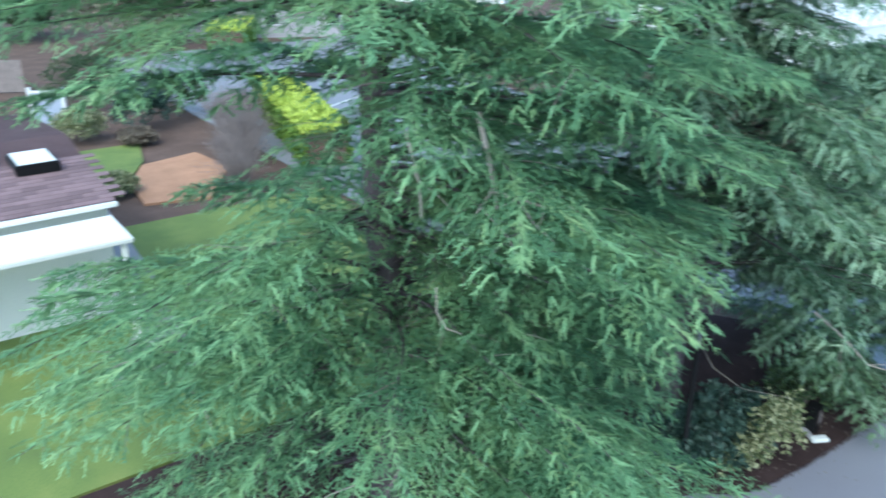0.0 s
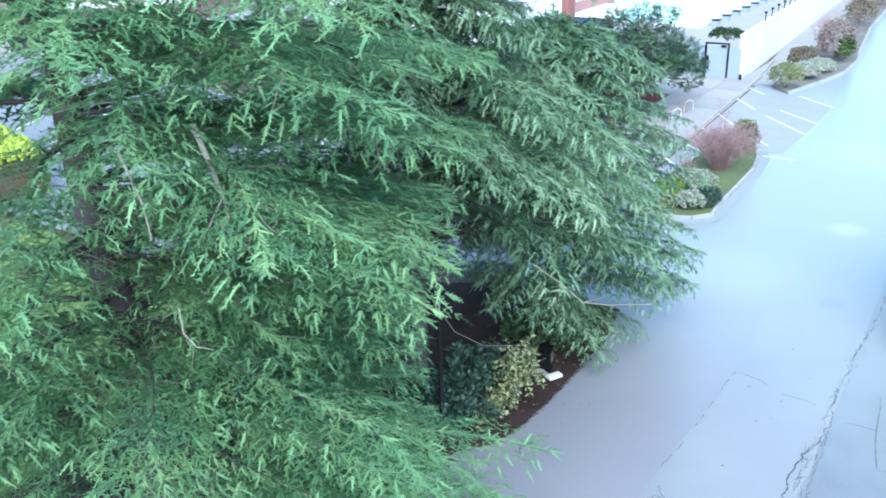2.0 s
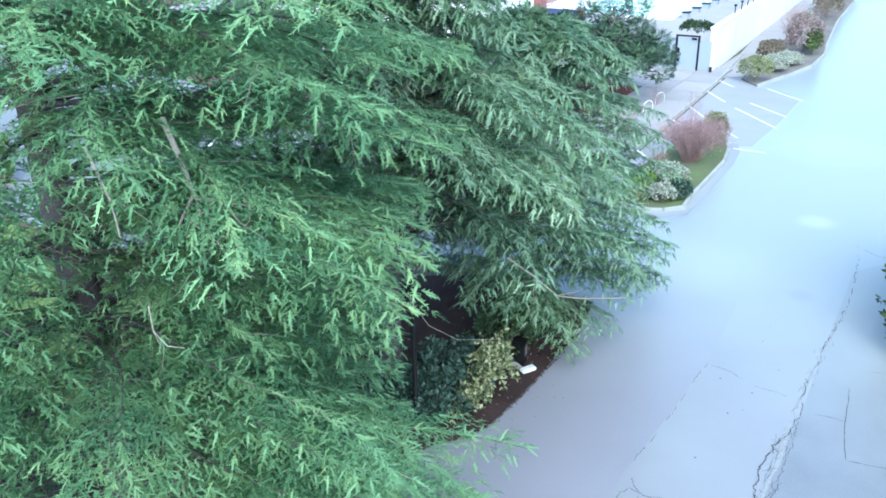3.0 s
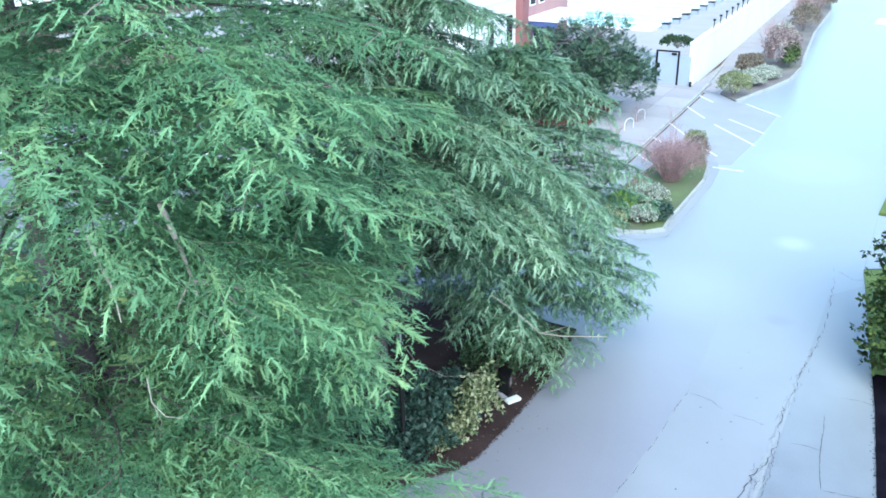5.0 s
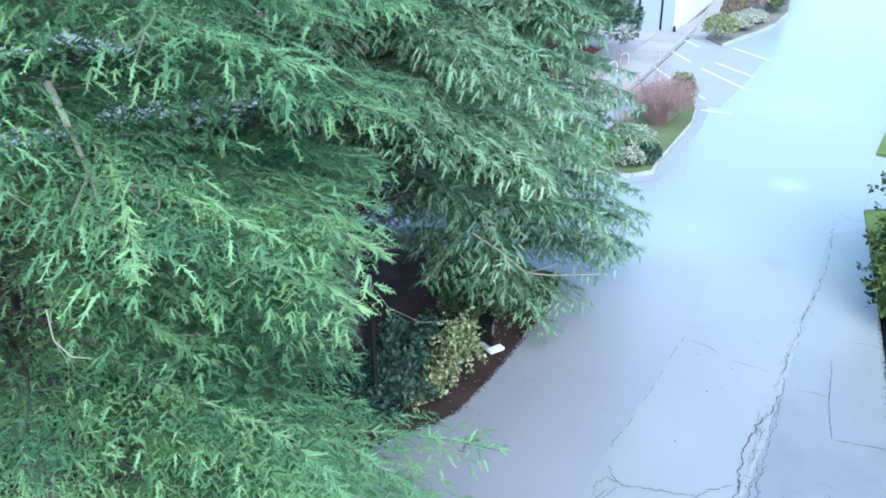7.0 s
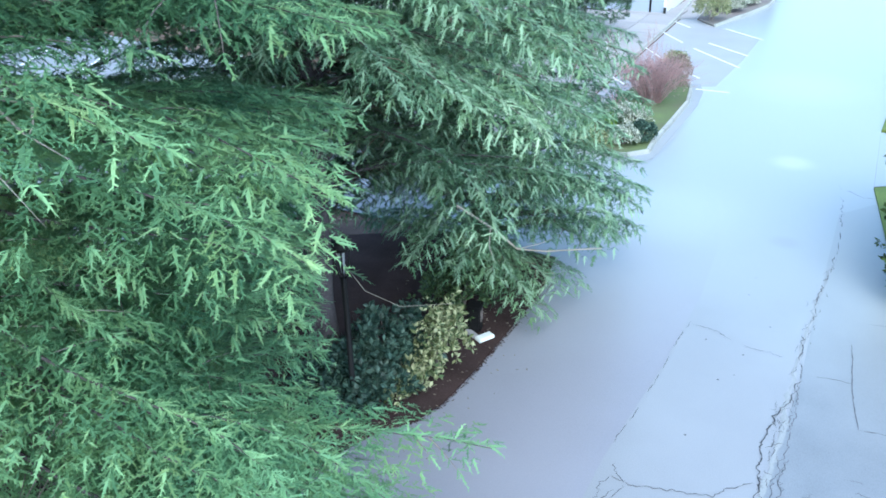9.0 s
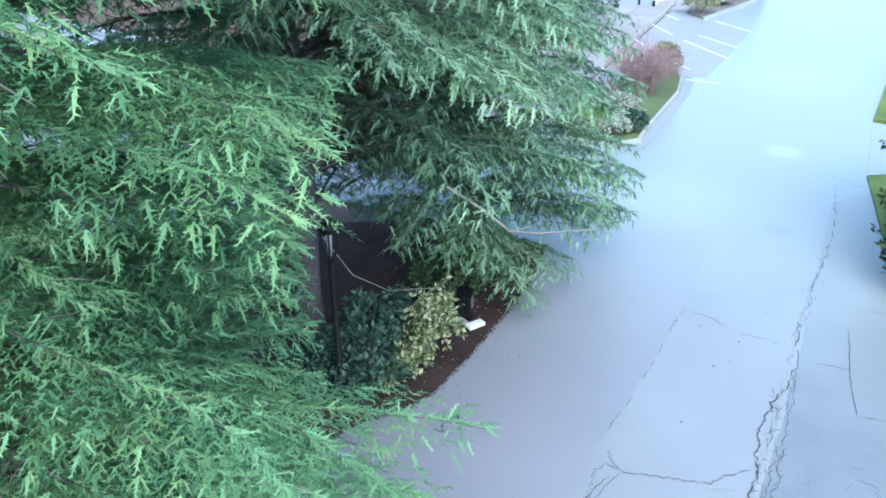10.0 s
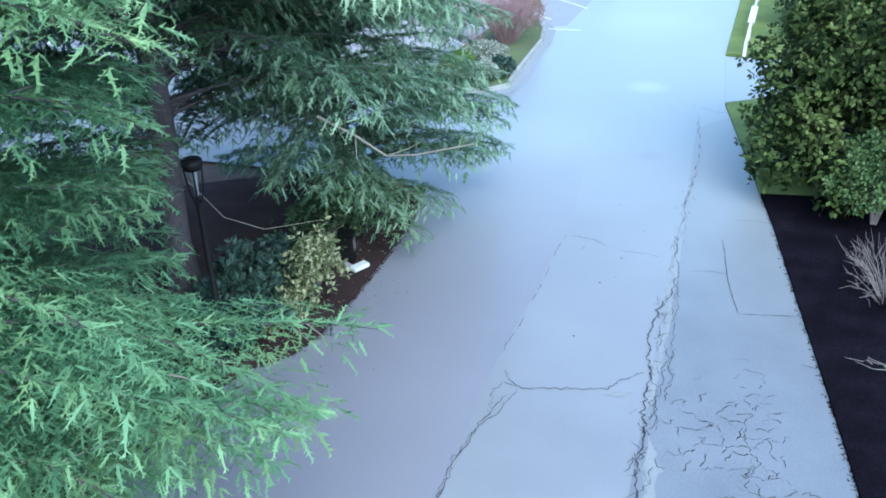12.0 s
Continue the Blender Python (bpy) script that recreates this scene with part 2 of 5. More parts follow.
def box(x0, x1, y0, y1, z0, z1, bevel=0.0, bm=None):
    bm = bm or bmesh.new()
    r = bmesh.ops.create_cube(bm, size=1.0)
    bmesh.ops.transform(bm, verts=r["verts"], matrix=Matrix.Translation(((x0 + x1) / 2, (y0 + y1) / 2, (z0 + z1) / 2)) @ Matrix.Diagonal((x1 - x0, y1 - y0, z1 - z0, 1)))
    if bevel:
        edges = list({e for v in r["verts"] for e in v.link_edges})
        bmesh.ops.bevel(bm, geom=edges, offset=bevel, segments=2, affect="EDGES")
    return bm


def tube(points, radii, sides=6):
    """A tapered tube along points: vertices and quads."""
    pts = np.asarray(points, float)
    radii = np.asarray(radii, float)
    tan = np.gradient(pts, axis=0)
    tan /= np.linalg.norm(tan, axis=1, keepdims=True) + 1e-9
    ref = np.where(np.abs(tan[:, 2:3]) > 0.9, np.array([[1.0, 0, 0]]), np.array([[0, 0, 1.0]]))
    u = np.cross(ref, tan)
    u /= np.linalg.norm(u, axis=1, keepdims=True) + 1e-9
    v = np.cross(tan, u)
    a = np.arange(sides) * 2 * np.pi / sides
    ring = np.cos(a)[None, :, None] * u[:, None] + np.sin(a)[None, :, None] * v[:, None]
    verts = (pts[:, None] + ring * radii[:, None, None]).reshape(-1, 3)
    i = np.arange(len(pts) - 1)[:, None] * sides
    j = np.arange(sides)[None]
    k = (j + 1) % sides
    quads = np.stack([i + j, i + k, i + sides + k, i + sides + j], -1).reshape(-1, 4)
    return verts, quads


def joined(pieces):
    verts, faces, n = [], [], 0
    for v, f in pieces:
        verts.append(v)
        faces.append(np.asarray(f) + n)
        n += len(v)
    return np.concatenate(verts), np.concatenate(faces)


def sheet(name, outline, z, mat, label, category, kind="structure", depth=0.0):
    """A flat sheet with the given outline; with depth, a slab."""
    bm = bmesh.new()
    f = bm.faces.new([bm.verts.new((x, y, z)) for x, y in outline])
    if f.normal.z < 0 or f.calc_area() and f.normal_update() is None and f.normal.z < 0:
        f.normal_flip()
    if depth:
        r = bmesh.ops.extrude_face_region(bm, geom=[f])
        bmesh.ops.translate(bm, verts=[v for v in r["geom"] if isinstance(v, bmesh.types.BMVert)], vec=(0, 0, -depth))
        bmesh.ops.recalc_face_normals(bm, faces=bm.faces)
    bmesh.ops.triangulate(bm, faces=[g for g in bm.faces if len(g.verts) > 4])
    return single(name, bm, mat, label, category, kind)


def frames_of(ahead, up):
    """Rotation matrices whose x axis goes ahead and whose z axis is near up."""
    x = ahead / (np.linalg.norm(ahead, axis=-1, keepdims=True) + 1e-9)
    y = np.cross(up, x)
    y /= np.linalg.norm(y, axis=-1, keepdims=True) + 1e-9
    return np.stack([x, y, np.cross(x, y)], -1)


def scatter(templates, which, rot, origin, scale):
    """Copies of small triangle tufts, turned, scaled and moved, as one array of triangles."""
    out = []
    for k, tmpl in enumerate(templates):
        sel = np.nonzero(which == k)[0]
        if len(sel):
            out.append((np.einsum("nij,tj->nti", rot[sel], tmpl) * scale[sel, None, None] + origin[sel, None]).reshape(-1, 3))
    v = np.concatenate(out)
    return v, np.arange(len(v)).reshape(-1, 3)


def needle_tuft(rng, count, length, width, reach, spread=1.0):
    """A twig one unit long on x, clothed in thin needles that lean forward."""
    tris = []
    for i in range(count):
        s = (i + rng.random()) / count
        a = rng.random() * 2 * np.pi
        side = np.array([0, np.cos(a) * spread, np.sin(a) * spread * 0.75])
        d = np.array([reach, 0, 0]) + side
        d *= length * (0.75 + 0.5 * rng.random()) / np.linalg.norm(d)
        base = np.array([s, 0, 0])
        w = np.cross(d, rng.normal(size=3))
        w *= width / (np.linalg.norm(w) + 1e-9)
        tris += [base - w, base + w, base + d]
    tris += [np.array([0, -width * 0.7, 0]), np.array([0, width * 0.7, 0]), np.array([1.0 + length * 0.4, 0, 0])]
    return np.array(tris)


def plume(rng, teeth, needle, width, droop, lean):
    """A conifer shoot one unit long on x: a slim spine bristling with fine needles, its tip drooping."""
    w = width
    tris = [np.array(p) for p in ((0, 0, 0), (1.02, 0, 0), (0.3, w, 0), (0, 0, 0), (0.3, -w, 0), (1.02, 0, 0))]
    for i in range(2 * teeth):
        s0 = 0.92 * (i + rng.random()) / (2 * teeth)
        a = (math.pi if i % 2 else 0.0) + rng.normal() * 0.6
        m = needle * (0.75 + 0.5 * rng.random()) * (1 - 0.45 * s0)
        tip = np.array([s0 + m * lean * (0.7 + 0.6 * rng.random()), math.cos(a) * m, math.sin(a) * m * 0.8])
        p, q = np.array([s0 - 0.15 / teeth, 0, 0]), np.array([s0 + 0.2 / teeth, 0, 0])
        tris += [p, q, tip] if i % 2 else [q, p, tip]
    out = np.array(tris)
    out[:, 2] -= droop * out[:, 0] ** 2
    out[:, 1] += rng.normal() * 0.12 * out[:, 0] ** 2
    return out


def leaf_tuft(rng, count, size, open_=1.0):
    """A handful of leaves round a point, each a folded pair of triangles."""
    tris = []
    for _ in range(count):
        d = rng.normal(size=3)
        d[2] = abs(d[2]) * 0.6
        d /= np.linalg.norm(d)
        w = np.cross(d, rng.normal(size=3))
        w *= size * 0.28 / np.linalg.norm(w)
        b = d * size * 0.35 * open_ * rng.random()
        m, tip = b + d * size * 0.5, b + d * size
        tris += [b, m + w, tip, b, tip, m - w]
    return np.array(tris)


def blend_up(n):
    return np.tile(np.array([0, 0, 1.0]), (n, 1))


def angle_off(a, b):
    return abs((a - b + math.pi) % (2 * math.pi) - math.pi)


def conifer(name, label, base, height, trunk_r, reach, mats, seed, limbs, low, droop, shoot, lift=0.2, lean=(0, 0), cut=None, hang=0.3, inner=0.6, side_step=0.18, pitch=0.09, length=0.25, spread=42, extra=(), bulk=1.0, tier=0.0, top=0.64, longest=1.0, leafy=0.28, fine_side=95, fork=56, back=2.5, pale=1.0):
    """A conifer: a tapered trunk, limbs that lift and then droop, side branches in flat sprays, each fringed with pointed shoots."""
    rng = np.random.default_rng(seed)
    mat, tip_mat, twig_mat = mats
    tree = thing(name, label, "tree", (base[0], base[1], 0))
    zz = np.linspace(0, height, 16)
    axis = np.stack([lean[0] * (zz / height) + 0.06 * np.sin(zz * 0.9 + seed), lean[1] * (zz / height) + 0.06 * np.cos(zz * 0.7 + seed), zz], 1)
    rad = trunk_r * (1 - zz / height) ** 0.8 + 0.02
    rad[0] *= 1.35
    v, q = tube(axis, rad, 14)
    part("trunk", mesh_from("trunk", v, q, BARK, smooth=True), BARK, tree, "grey furrowed bark")
    heads, ways, sizes, fresh, twigs, plan = [], [], [], [], [], []

    def tiered(f, az):
        if not tier:
            return f
        z_ = f * height + 0.5 * tier * math.sin(2 * az + seed)
        return (f * height - 0.8 * (z_ - tier * round(z_ / tier))) / height

    for i in range(limbs):
        g = (i + rng.random()) / limbs
        f = low + (top - low) * g / 0.88 if g < 0.88 else top + (1 - top) * (g - 0.88) / 0.12
        az = i * 2.39996 + rng.normal() * 0.35
        f = tiered(f, az)
        far = reach(f, az) * (0.80 + 0.25 * rng.random())
        if far > 0.3 and not (cut is not None and cut(f, az)):
            plan.append((f, az, far))
    own = len(plan)
    plan += [(tiered(z / height, radians(a)), radians(a), far) for z, a, far in extra]
    up = np.array([0, 0, 1.0])
    for num, (f, az, far) in enumerate(plan):
        # the side that faces the road is dressed finer
        coarse = bulk * (1.0 if angle_off(az, radians(-12)) < radians(fine_side) and f < top else back if f < top else 3.6)
        s = np.linspace(0, 1, 14)
        out = np.array([math.cos(az), math.sin(az), 0])
        side0 = np.array([-out[1], out[0], 0])
        wild = 1.0 if num < own else 0.4
        bend = rng.normal() * 0.11 * wild
        up_now = lift * (1.0 + 0.3 * rng.normal() * wild) + 0.35 * max(0, f - 0.62)
        dz = far * (up_now * s - (droop + up_now * 0.8) * s ** 2.1)
        wob = 0.035 * far * np.sin(s * 9 + rng.random() * 6.3) * s
        start = np.array([np.interp(f * height, zz, axis[:, 0]), np.interp(f * height, zz, axis[:, 1]), f * height])
        pts = start + out * (far * s)[:, None] + side0 * (bend * far * s ** 2 + wob)[:, None] + up * dz[:, None]
        v, q = tube(pts, (0.008 + 0.006 * far) * (1 - s) ** 1.4 + 0.003, 6)
        part("branch", mesh_from("branch", v, q, BARK, smooth=True), BARK, tree)
        fw_all = np.gradient(pts, axis=0)
        fw_all /= np.linalg.norm(fw_all, axis=1, keepdims=True)
        n = max(3, int(far * (1 - leafy) / side_step))
        shade = rng.random()
        for k in range(n):
            for sg in (-1, 1):
                t = leafy + (1 - leafy) * (k + 0.8 * rng.random()) / n
                if t > 0.985:
                    continue
                bare = t < 0.55 and rng.random() < inner * (0.55 - t) / 0.3
                p = np.array([np.interp(t, s, pts[:, c]) for c in range(3)])
                fw = np.array([np.interp(t, s, fw_all[:, c]) for c in range(3)])
                sd = np.cross(up, fw)
                sd /= np.linalg.norm(sd) + 1e-9
                ln = min(0.30 * far * (1 - t) ** 0.8 + 0.22, longest) * (0.55 + 0.6 * rng.random())
                ang = radians(rng.normal(fork, 11))
                d = fw * math.cos(ang) + sd * sg * math.sin(ang) + up * (rng.normal() * 0.08)
                d /= np.linalg.norm(d)
                if bare:
                    if coarse < 1.5 * bulk:
                        twigs.append(tube(np.stack([p, p + d * ln * 0.5 - up * hang * ln * 0.2, p + d * ln * 0.9 - up * hang * ln * 0.7]), [0.007, 0.005, 0.002], 3))
                    continue
                m = max(2, int(ln / (pitch * coarse)))
                u = (np.arange(m) + 0.5) / m
                at_k = p + d * (ln * u)[:, None] - up * (hang * ln * u ** 2.5)[:, None]
                d_k = d - up * (2.5 * hang * u ** 1.5)[:, None]
                d_k /= np.linalg.norm(d_k, axis=1, keepdims=True)
                sd2 = np.cross(up, d_k)
                sd2 /= np.linalg.norm(sd2, axis=1, keepdims=True) + 1e-9
                for sg2 in (-1, 1):
                    a2 = np.radians(rng.normal(spread, 9, m))[:, None]
                    w = d_k * np.cos(a2) + sd2 * sg2 * np.sin(a2) + rng.normal(size=(m, 3)) * 0.17
                    heads.append(at_k)
                    ways.append(w)
                    sizes.append(length * (1 - 0.35 * u) * (0.6 + 0.6 * rng.random(m)) * min(1.0, 0.55 + 0.6 * ln) * coarse ** 0.8)
                    fresh.append(rng.random(m) < pale * (0.05 + 0.75 * u ** 1.5) * (0.3 + 0.7 * shade) * (0.2 + 0.8 * t))
                heads.append(at_k[-1:])
                ways.append(d_k[-1:])
                sizes.append(np.array([length * (0.8 + 0.5 * rng.random()) * coarse ** 0.5]))
                fresh.append(np.array([rng.random() < 0.4 + 0.5 * shade]))
                if rng.random() < 0.05:
                    twigs.append(tube(np.stack([p, p + d * ln * 0.5 - up * hang * ln * 0.25, p + d * ln - up * hang * ln]), [0.009, 0.006, 0.002], 3))
        # the limb's own shoots make its crest, the lit top put into their pale colour
        m = int(far / 0.015 / coarse)
        t = leafy + (1 - leafy) * rng.random(m)
        p = np.stack([np.interp(t, s, pts[:, c]) for c in range(3)], 1)
        fw = np.stack([np.interp(t, s, fw_all[:, c]) for c in range(3)], 1)
        heads.append(p + up * 0.012)
        ways.append(fw + rng.normal(size=(m, 3)) * [0.55, 0.55, 0.18] + up * 0.12)
        sizes.append(length * (0.5 + 0.45 * rng.random(m)) * coarse ** 0.8)
        fresh.append(rng.random(m) < 1.5 * t - 0.25)
    heads, ways, sizes, fresh = (np.concatenate(c) for c in (heads, ways, sizes, fresh))
    n = len(heads)
    rot = frames_of(ways, blend_up(n) + rng.normal(size=(n, 3)) * 0.25)
    which = rng.integers(0, 6, n)
    for nm, sel, mt, form in (("foliage", ~fresh, mat, shoot[0]), ("shoot_growth", fresh, tip_mat, shoot[1])):
        kinds = [plume(np.random.default_rng(seed + 7 + k), *form) for k in range(6)]
        order = np.argsort(which[sel], kind="stable")
        v, t = scatter(kinds, which[sel], rot[sel], heads[sel], sizes[sel])
        face = rot[sel][order][:, :, 2] * 0.8 + heads[sel][order] * [0.05, 0.05, 0.0] + [0, 0, 0.15]
        face += rng.normal(size=face.shape) * 0.20
        face /= np.linalg.norm(face, axis=1, keepdims=True)
        face = np.repeat(face, len(kinds[0]), axis=0)
        part(nm, mesh_from(nm, v, t, mt, normals=face), mt, tree, "" if nm == "foliage" else "paler young shoots and crests coloured light as if lit", kind="stuff")
    if twigs:
        v, q = joined(twigs)
        part("twig_work", mesh_from("twig_work", v, q, twig_mat), twig_mat, tree, "bare brown inner twigs", kind="stuff")
    return tree


def shrub(name, label, at, size, mat, seed, leaves=900, leaf=0.07, stems=10, stem_mat=None, lumps=0.35, category="shrub", flat=0.0, per=6, group=""):
    """A leafy shrub: stems from one foot and leaf tufts through an uneven crown."""
    rng = np.random.default_rng(seed)
    bush = thing(name, label, category, at, group=group)
    sx, sy, sz = size
    bits = []
    for i in range(stems):
        a, r = rng.random() * 6.283, rng.random() ** 0.5
        tip = np.array([math.cos(a) * r * sx * 0.8, math.sin(a) * r * sy * 0.8, sz * (0.55 + 0.4 * rng.random())])
        mid = tip * [0.35, 0.35, 0.55] + rng.normal(size=3) * 0.03
        bits.append(tube(np.stack([[tip[0] * 0.08, tip[1] * 0.08, -0.03], mid, tip]), [0.02, 0.013, 0.004], 4))
    v, q = joined(bits)
    part("stem_work", mesh_from("stem_work", v, q, stem_mat or TWIG_GREY), TWIG_GREY, bush, kind="stuff")
    d = rng.normal(size=(leaves, 3))
    d /= np.linalg.norm(d, axis=1, keepdims=True)
    d[:, 2] = np.where(d[:, 2] < -0.35, -d[:, 2], d[:, 2])
    ph = rng.random(8) * 6.28
    bump = 1 + lumps * 0.5 * (np.sin(d[:, 0] * 5 + ph[0]) * np.sin(d[:, 1] * 5 + ph[1]) + 0.7 * np.sin(d[:, 2] * 7 + ph[2]) * np.sin(d[:, 0] * 9 + ph[3]))
    r = (0.55 + 0.45 * rng.random(leaves) ** 0.4) * bump
    p = d * r[:, None] * [sx, sy, sz * 0.55]
    p[:, 2] += sz * 0.5
    if flat:
        p[:, 2] = np.minimum(p[:, 2], sz * flat)
    p[:, 2] = np.maximum(p[:, 2], 0.02)
    rot = frames_of(d + rng.normal(size=d.shape) * 0.5, rng.normal(size=d.shape))
    kinds = [leaf_tuft(np.random.default_rng(seed + k), per, leaf) for k in range(4)]
    rot = frames_of(rng.normal(size=d.shape) * 0.6 + [1, 0, 0], blend_up(leaves) * 0.5 + d)
    v, t = scatter(kinds, rng.integers(0, 4, leaves), rot, p, 0.8 + 0.5 * rng.random(leaves))
    part("leafage", mesh_from("leafage", v, t, mat), mat, bush, kind="stuff")
    return bush


def bare_shrub(name, label, at, size, mat, seed, stems=60, forks=5, category="shrub", thick=0.008):
    """A leafless shrub: many fine forking stems from one foot."""
    rng = np.random.default_rng(seed)
    bush = thing(name, label, category, at)
    bits = []
    sx, sy, sz = size
    for i in range(stems):
        a, r = rng.random() * 6.283, rng.random() ** 0.6
        tip = np.array([math.cos(a) * r * sx, math.sin(a) * r * sy, sz * (0.6 + 0.4 * rng.random()) * (1 - 0.35 * r * r)])
        foot = np.array([tip[0] * 0.2, tip[1] * 0.2, -0.02])
        s = np.linspace(0, 1, 5)[:, None]
        pts = foot + (tip - foot) * s + np.array([0, 0, 1.0]) * (0.18 * sz * np.sin(np.pi * s)) + rng.normal(size=(5, 3)) * 0.03 * s
        bits.append(tube(pts, np.linspace(thick, thick * 0.35, 5), 3))
        for k in range(forks):
            t = 0.3 + 0.65 * rng.random()
            p = foot + (tip - foot) * t + np.array([0, 0, 0.18 * sz * math.sin(math.pi * t)])
            w = (tip - foot) * 0.25 + rng.normal(size=3) * 0.16 * sz
            w[2] = abs(w[2])
            bits.append(tube(np.stack([p, p + w * 0.5 + rng.normal(size=3) * 0.02, p + w]), [thick * 0.55, thick * 0.4, thick * 0.2], 3))
    v, q = joined(bits)
    part("stem_work", mesh_from("stem_work", v, q, mat), mat, bush, kind="stuff")
    return bush


# ---------------------------------------------------------------- ground and road
def wide_ground():
    n = 60
    xs = np.concatenate([[-900, -300, -140], np.linspace(-80, 40, n), [90, 300, 900]])
    ys = np.concatenate([[-300, -80], np.linspace(-20, 100, n), [160, 400, 1200]])
    gx, gy = np.meshgrid(xs, ys, indexing="ij")
    gz = np.full(gx.shape, -0.06)
    v = np.stack([gx, gy, gz], -1).reshape(-1, 3)
    a, b = len(xs), len(ys)
    i, j = np.meshgrid(np.arange(a - 1), np.arange(b - 1), indexing="ij")
    i = (i * b + j).ravel()
    q = np.stack([i, i + b, i + b + 1, i + 1], -1)
    ob = new("ground", mesh_from("ground", v, q, SOIL))
    return tagged(ob, "brown earth ground reaching to the horizon", "ground", "", "structure")


def right_edge(y):
    return float(np.interp(y, [-30, 6, 10.2, 12.1, 14.1, 16.9, 19.8, 23.0, 24.0, 29, 37, 60, 90], [1.7, 1.4, 1.10, 0.89, 0.65, 0.33, -0.10, -0.55, -0.70, -0.82, -0.50, -0.4, -0.4]))


wide_ground()
EDGE_Y = [-30, 0, 4, 8, 10.2, 12.1, 14.1, 16.9, 19.8, 23.0, 24.0, 29, 37, 60, 90, 140]
road_outline = [(-7.6, -30)] + [(right_edge(y), y) for y in EDGE_Y] + [(-9.0, 140), (-9.6, 76), (-10.6, 43.2), (-10.1, 30), (-9.7, 17.2), (-7.6, 17.2)]
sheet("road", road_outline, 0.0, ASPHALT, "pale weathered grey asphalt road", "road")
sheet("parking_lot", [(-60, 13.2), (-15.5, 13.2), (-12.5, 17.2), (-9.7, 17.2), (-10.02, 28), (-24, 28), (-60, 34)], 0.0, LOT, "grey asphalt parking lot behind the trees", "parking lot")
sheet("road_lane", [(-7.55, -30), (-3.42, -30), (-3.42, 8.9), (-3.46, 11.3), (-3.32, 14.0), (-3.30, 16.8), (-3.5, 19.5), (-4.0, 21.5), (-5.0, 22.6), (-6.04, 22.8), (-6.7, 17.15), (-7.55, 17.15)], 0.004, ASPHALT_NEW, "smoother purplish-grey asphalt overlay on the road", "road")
sheet("driveway", [(right_edge(24.0), 24.15), (0.4, 24.9), (5.0, 25.4), (5.0, 28.9), (-0.3, 28.7), (right_edge(28.7), 28.8)], 0.004, ASPHALT_NEW, "short grey driveway leaving the road", "driveway")


def ribbon(points, width, seed, jag=0.03, step=0.08):
    """A ragged thin strip along a line on the road."""
    rng = np.random.default_rng(seed)
    pts = np.asarray(points, float)
    seg = np.r_[0, np.cumsum(np.linalg.norm(np.diff(pts, axis=0), axis=1))]
    n = max(3, int(seg[-1] / step))
    t = np.linspace(0, seg[-1], n)
    x, y = np.interp(t, seg, pts[:, 0]), np.interp(t, seg, pts[:, 1])
    walk_ = np.cumsum(rng.normal(size=(n, 2)), axis=0) * jag * 0.4
    walk_ -= np.linspace(0, 1, n)[:, None] * walk_[-1]
    c = np.stack([x, y], 1) + walk_ + rng.normal(size=(n, 2)) * jag * 0.5
    d = np.gradient(c, axis=0)
    d /= np.linalg.norm(d, axis=1, keepdims=True) + 1e-9
    nrm = np.stack([-d[:, 1], d[:, 0]], 1)
    w = width * (0.3 + 1.0 * rng.random(n))[:, None] * 0.5
    w[0] = w[-1] = 0.001
    v = np.concatenate([np.c_[c + nrm * w, np.full(n, 0.010)], np.c_[c - nrm * w, np.full(n, 0.010)]])
    i = np.arange(n - 1)
    return v, np.stack([i, i + n, i + n + 1, i + 1], -1)


def broken(points, width, seed, jag, step, gap):
    """A crack that shows only in pieces along its line."""
    rng = np.random.default_rng(seed)
    pts = np.asarray(points, float)
    seg = np.r_[0, np.cumsum(np.linalg.norm(np.diff(pts, axis=0), axis=1))]
    bits, t = [], 0.0
    while t < seg[-1] - 0.1:
        e = min(seg[-1], t + 0.25 + 0.7 * rng.random())
        k = np.linspace(t, e, 4)
        bits.append(ribbon(np.stack([np.interp(k, seg, pts[:, 0]), np.interp(k, seg, pts[:, 1])], 1), width * (0.6 + 0.7 * rng.random()), seed + len(bits), jag, step))
        t = e + gap * rng.random()
    return bits


